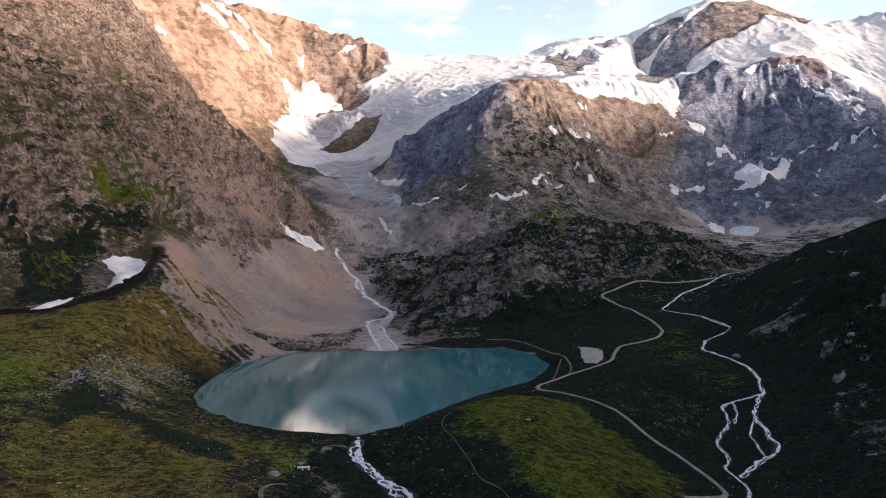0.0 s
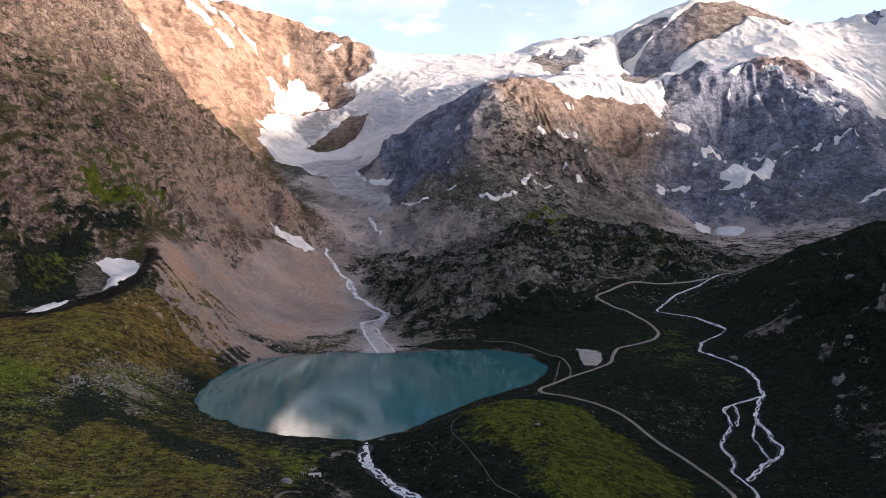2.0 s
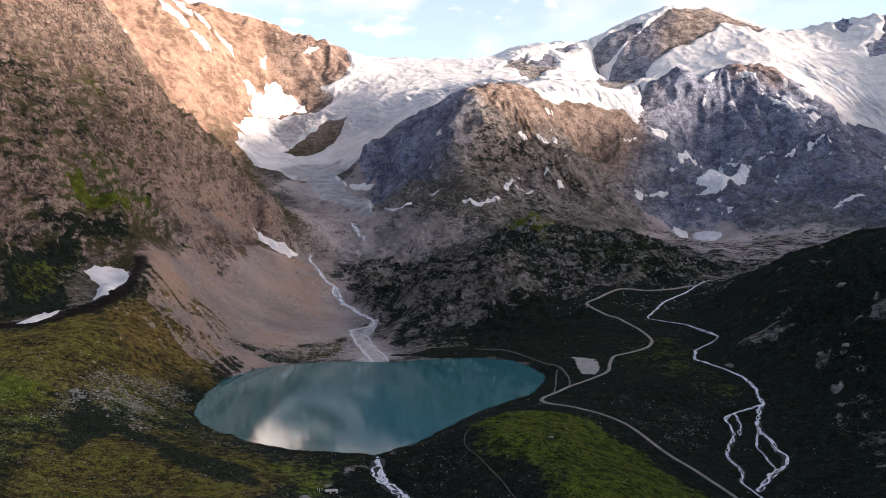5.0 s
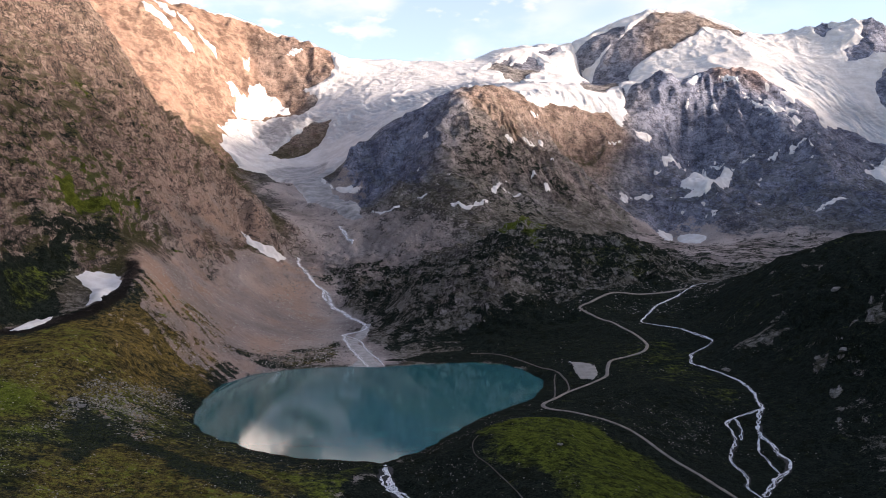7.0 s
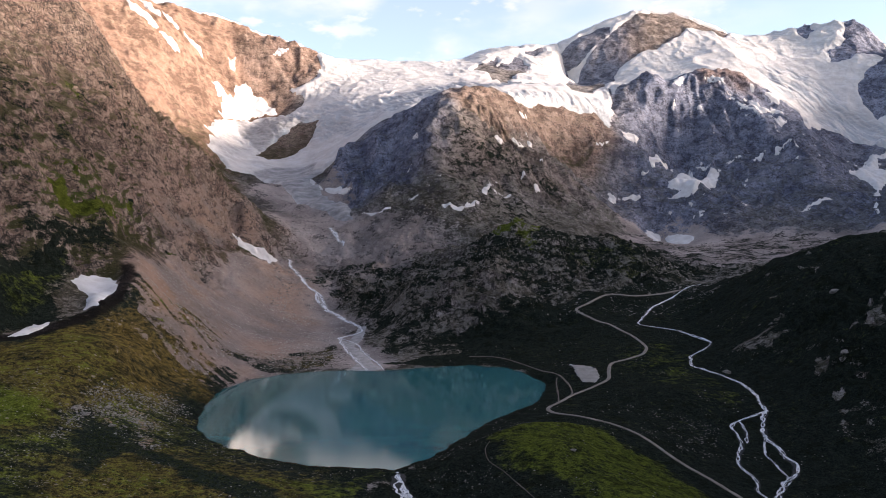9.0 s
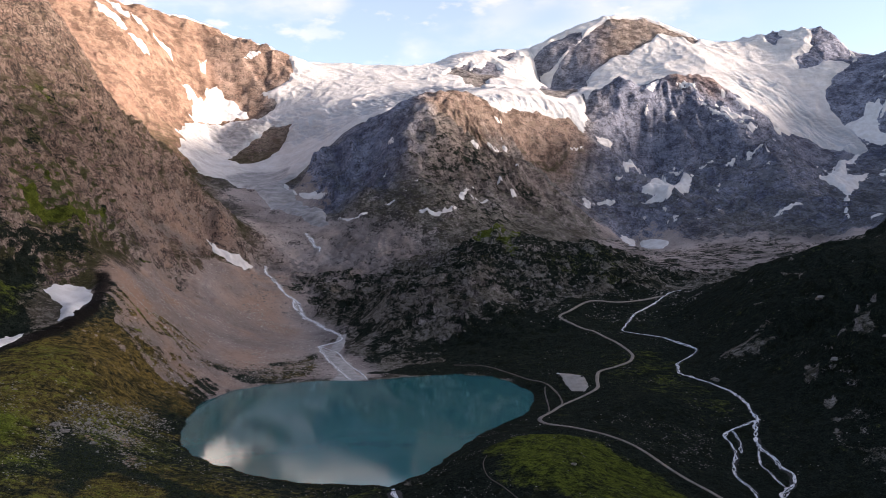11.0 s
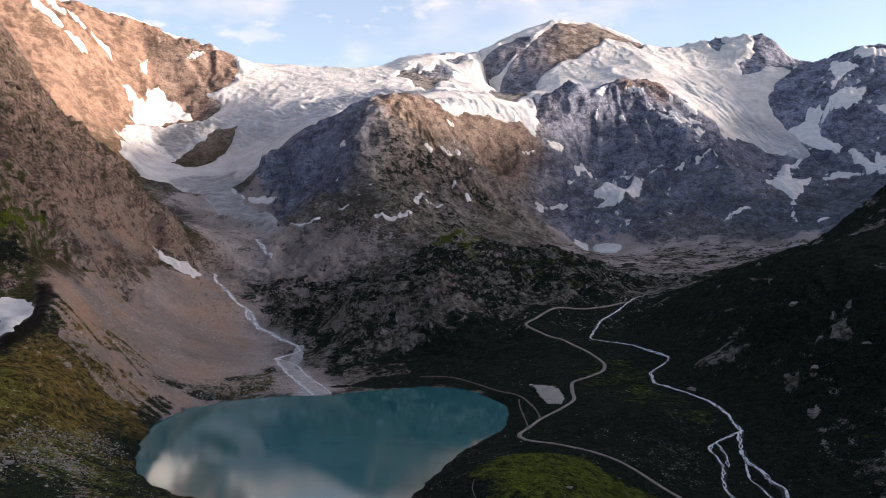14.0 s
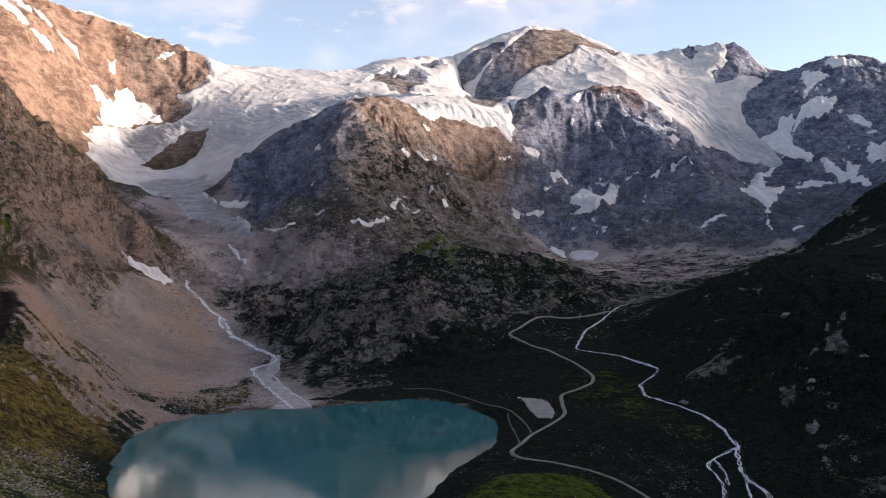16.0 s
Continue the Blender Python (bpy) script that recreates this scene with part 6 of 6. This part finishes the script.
strew("shrubs", 2600, (-360, -60, 470, 860, thicket), (1.6, 4.5), BUSHES, M_SHRUB, "dark green low alpine shrubs on the meadow", "shrubs", 21, 0.42)
BANDS = [(SHRUB_BAND, 8, 1.0), ([(-313, 906), (-300, 930), (-271, 956), (-264, 920), (-282, 888)], 8, 0.8), ([(-292, 1000), (-262, 990), (-262, 830), (-245, 760), (-275, 760), (-292, 900)], 12, 0.5), ([(-257, 1136), (-180, 1124), (-110, 1150), (-108, 1222), (-135, 1320), (-178, 1247)], 14, 0.3)]
strew("shrubs", 3000, (-340, -90, 560, 1330, lambda x, y: not_lake(x, y) * mask(x, y, BANDS)), (1.5, 4.2), BUSHES, M_SHRUB, "dark green shrub bands along the rubble and the lake shore", "shrubs", 23, 0.42)
strew("shrubs", 3800, (70, 560, 520, 1350, thicket), (1.4, 4.0), BUSHES, M_SHRUB, "dark green low alpine shrubs in the valley", "shrubs", 22, 0.42)


def part(name, bm, material, parent, label=""):
    mesh = bpy.data.meshes.new(name)
    bm.normal_update()
    bm.to_mesh(mesh)
    bm.free()
    mesh.materials.append(material)
    ob = new(name, mesh)
    ob.parent = parent
    if label:
        ob["label"] = label
    return ob


def block(x0, y0, z0, x1, y1, z1, bevel=0.0):
    bm = bmesh.new()
    bmesh.ops.create_cube(bm, size=1)
    for v in bm.verts:
        v.co = ((x0 + x1) / 2 + v.co.x * (x1 - x0), (y0 + y1) / 2 + v.co.y * (y1 - y0), (z0 + z1) / 2 + v.co.z * (z1 - z0))
    if bevel:
        bmesh.ops.bevel(bm, geom=bm.edges[:], offset=bevel, segments=2, affect="EDGES")
    return bm


def ground_at(x, y):
    return float(height(np.array([x]), np.array([y]))[0])


def single_boulder(x, y, size, seed, label):
    rng = random.Random(seed)
    bm = bmesh.new()
    bmesh.ops.create_icosphere(bm, subdivisions=3, radius=0.5)
    off = Vector((seed * 3.1, seed * 1.7, 0))
    for v in bm.verts:
        d = 1 + 0.6 * noise.noise(v.co * 2.4 + off) + 0.25 * noise.noise(v.co * 6 + off)
        v.co = v.co * d * size
        v.co.x *= 1.5
        v.co.z *= 0.6
    mesh = bpy.data.meshes.new("boulder")
    bm.to_mesh(mesh)
    bm.free()
    mesh.materials.append(M_BOULDER)
    ob = new("boulder", mesh)
    ob.matrix_world = pose(x, y, ground_at(x, y) + 0.08 * size, 0, 0, rng.uniform(0, 360))
    return tagged(ob, label, "boulder", "large boulders by the lake", kind="thing")


for k, (x, y, s, label) in enumerate([(-336, 762, 6.5, "pale round boulder at the foot of the moraine slope"), (-326, 752, 5.5, "pale boulder beside a larger one"), (-113, 557, 7.0, "pinkish rock outcrop beside the lakeside hut"),
                                      (-318, 792, 5.0, "pale boulder among rubble"), (-300, 735, 4.2, "weathered boulder on rough turf"), (340, 975, 7.0, "dark wet boulder standing in the river"), (-46, 580, 4.0, "grey boulder on the stream bank"),
                                      (64, 640, 3.6, "pale stone on the grassy knoll"), (489, 997, 9.0, "pale rock outcrop on the dark hillside"), (470, 850, 7.0, "weathered outcrop on the shaded hillside"), (420, 862, 7.0, "weathered outcrop above the river")]):
    single_boulder(x, y, s, k + 1, label)


def hut(x, y, turn):
    base = new("hut")
    base.matrix_world = pose(x, y, ground_at(x, y) - 0.2, 0, 0, turn)
    part("wall", block(-3.4, -1.5, 0, 3.4, 1.5, 2.0, 0.05), M_DARK, base, "dark timber wall")
    bm = bmesh.new()
    prof = [(-2.0, 1.75), (0, 2.7), (2.0, 1.75), (2.0, 1.95), (0, 2.9), (-2.0, 1.95)]
    ends = [[bm.verts.new((sx, py, pz)) for py, pz in prof] for sx in (-3.8, 3.8)]
    for k in range(6):
        q = (k + 1) % 6
        bm.faces.new((ends[0][k], ends[0][q], ends[1][q], ends[1][k]))
    bm.faces.new(ends[0][::-1])
    bm.faces.new(ends[1])
    bmesh.ops.recalc_face_normals(bm, faces=bm.faces[:])
    part("roof", bm, M_ROOF, base, "pale sheet roof")
    part("annex", block(3.4, -1.1, 0, 5.0, 1.1, 2.4, 0.05), M_WALL, base, "pale plastered end")
    part("door", block(-0.5, -1.56, 0.1, 0.4, -1.46, 1.8), M_WALL, base, "pale door")
    tagged(base, "small dark hut with a pale roof on the lakeside meadow", "hut", kind="thing")


hut(-99, 583, 8)


def post(x, y, h):
    bm = block(-0.12, -0.12, -0.3, 0.12, 0.12, h, 0.02)
    mesh = bpy.data.meshes.new("fence_post")
    bm.to_mesh(mesh)
    bm.free()
    mesh.materials.append(M_WALL)
    ob = new("fence_post", mesh)
    ob.matrix_world = pose(x, y, ground_at(x, y))
    tagged(ob, "short pale post beside the hut", "post", "posts by the hut", kind="thing")


for k, (x, y) in enumerate([(-108, 585), (-106.5, 583), (-105, 586)]):
    post(x, y, 1.9 + 0.3 * (k % 2))


def car(x, y, turn, paint, name):
    base = new("car")
    base.matrix_world = pose(x, y, ground_at(x, y) + 0.7, 0, 0, turn)
    bm = bmesh.new()
    side = [(-2.1, 0.35), (2.1, 0.35), (2.15, 0.85), (1.2, 0.98), (0.6, 1.45), (-1.3, 1.5), (-2.0, 1.0)]
    rows = [[bm.verts.new((px, sy * (0.85 if pz < 1.2 else 0.7), pz)) for px, pz in side] for sy in (-1, 1)]
    for k in range(len(side)):
        q = (k + 1) % len(side)
        bm.faces.new((rows[0][k], rows[0][q], rows[1][q], rows[1][k]))
    bm.faces.new(rows[0][::-1])
    bm.faces.new(rows[1])
    bmesh.ops.recalc_face_normals(bm, faces=bm.faces[:])
    bmesh.ops.bevel(bm, geom=bm.edges[:], offset=0.06, segments=2, affect="EDGES")
    part("body", bm, paint, base)
    for wx in (-1.3, 1.35):
        for wy in (-0.8, 0.8):
            bm = bmesh.new()
            bmesh.ops.create_cone(bm, cap_ends=True, segments=14, radius1=0.33, radius2=0.33, depth=0.22)
            bmesh.ops.rotate(bm, cent=(0, 0, 0), matrix=Matrix.Rotation(radians(90), 3, "X"), verts=bm.verts[:])
            bmesh.ops.translate(bm, vec=(wx, wy, 0.33), verts=bm.verts[:])
            wheel = part("wheel", bm, M_DARK, base)
            bm = bmesh.new()
            bmesh.ops.create_cone(bm, cap_ends=True, segments=12, radius1=0.19, radius2=0.19, depth=0.26)
            bmesh.ops.rotate(bm, cent=(0, 0, 0), matrix=Matrix.Rotation(radians(90), 3, "X"), verts=bm.verts[:])
            bmesh.ops.translate(bm, vec=(wx, wy, 0.33), verts=bm.verts[:])
            part("rim", bm, M_ROOF, wheel, "pale metal rim")
    tagged(base, name, "car", "cars on the parking place", kind="thing")


def paint(name, c):
    n = Nodes(name)
    n.bsdf.inputs["Coat Weight"].default_value = 0.5
    return n.colour(c, 0.3)


P_WHITE, P_DARK = paint("car_white", (0.75, 0.75, 0.74)), paint("car_dark", (0.03, 0.032, 0.036))
for x, y, p, label in [(165, 1034, P_DARK, "dark car parked at the edge of the pale gravel"), (168, 1043, P_WHITE, "white car parked at the edge of the pale gravel"), (189, 1012, P_DARK, "dark car parked on the pale gravel by the road"), (164, 1022, P_DARK, "dark car parked at the edge of the pale gravel")]:
    car(x, y, 20, p, label)
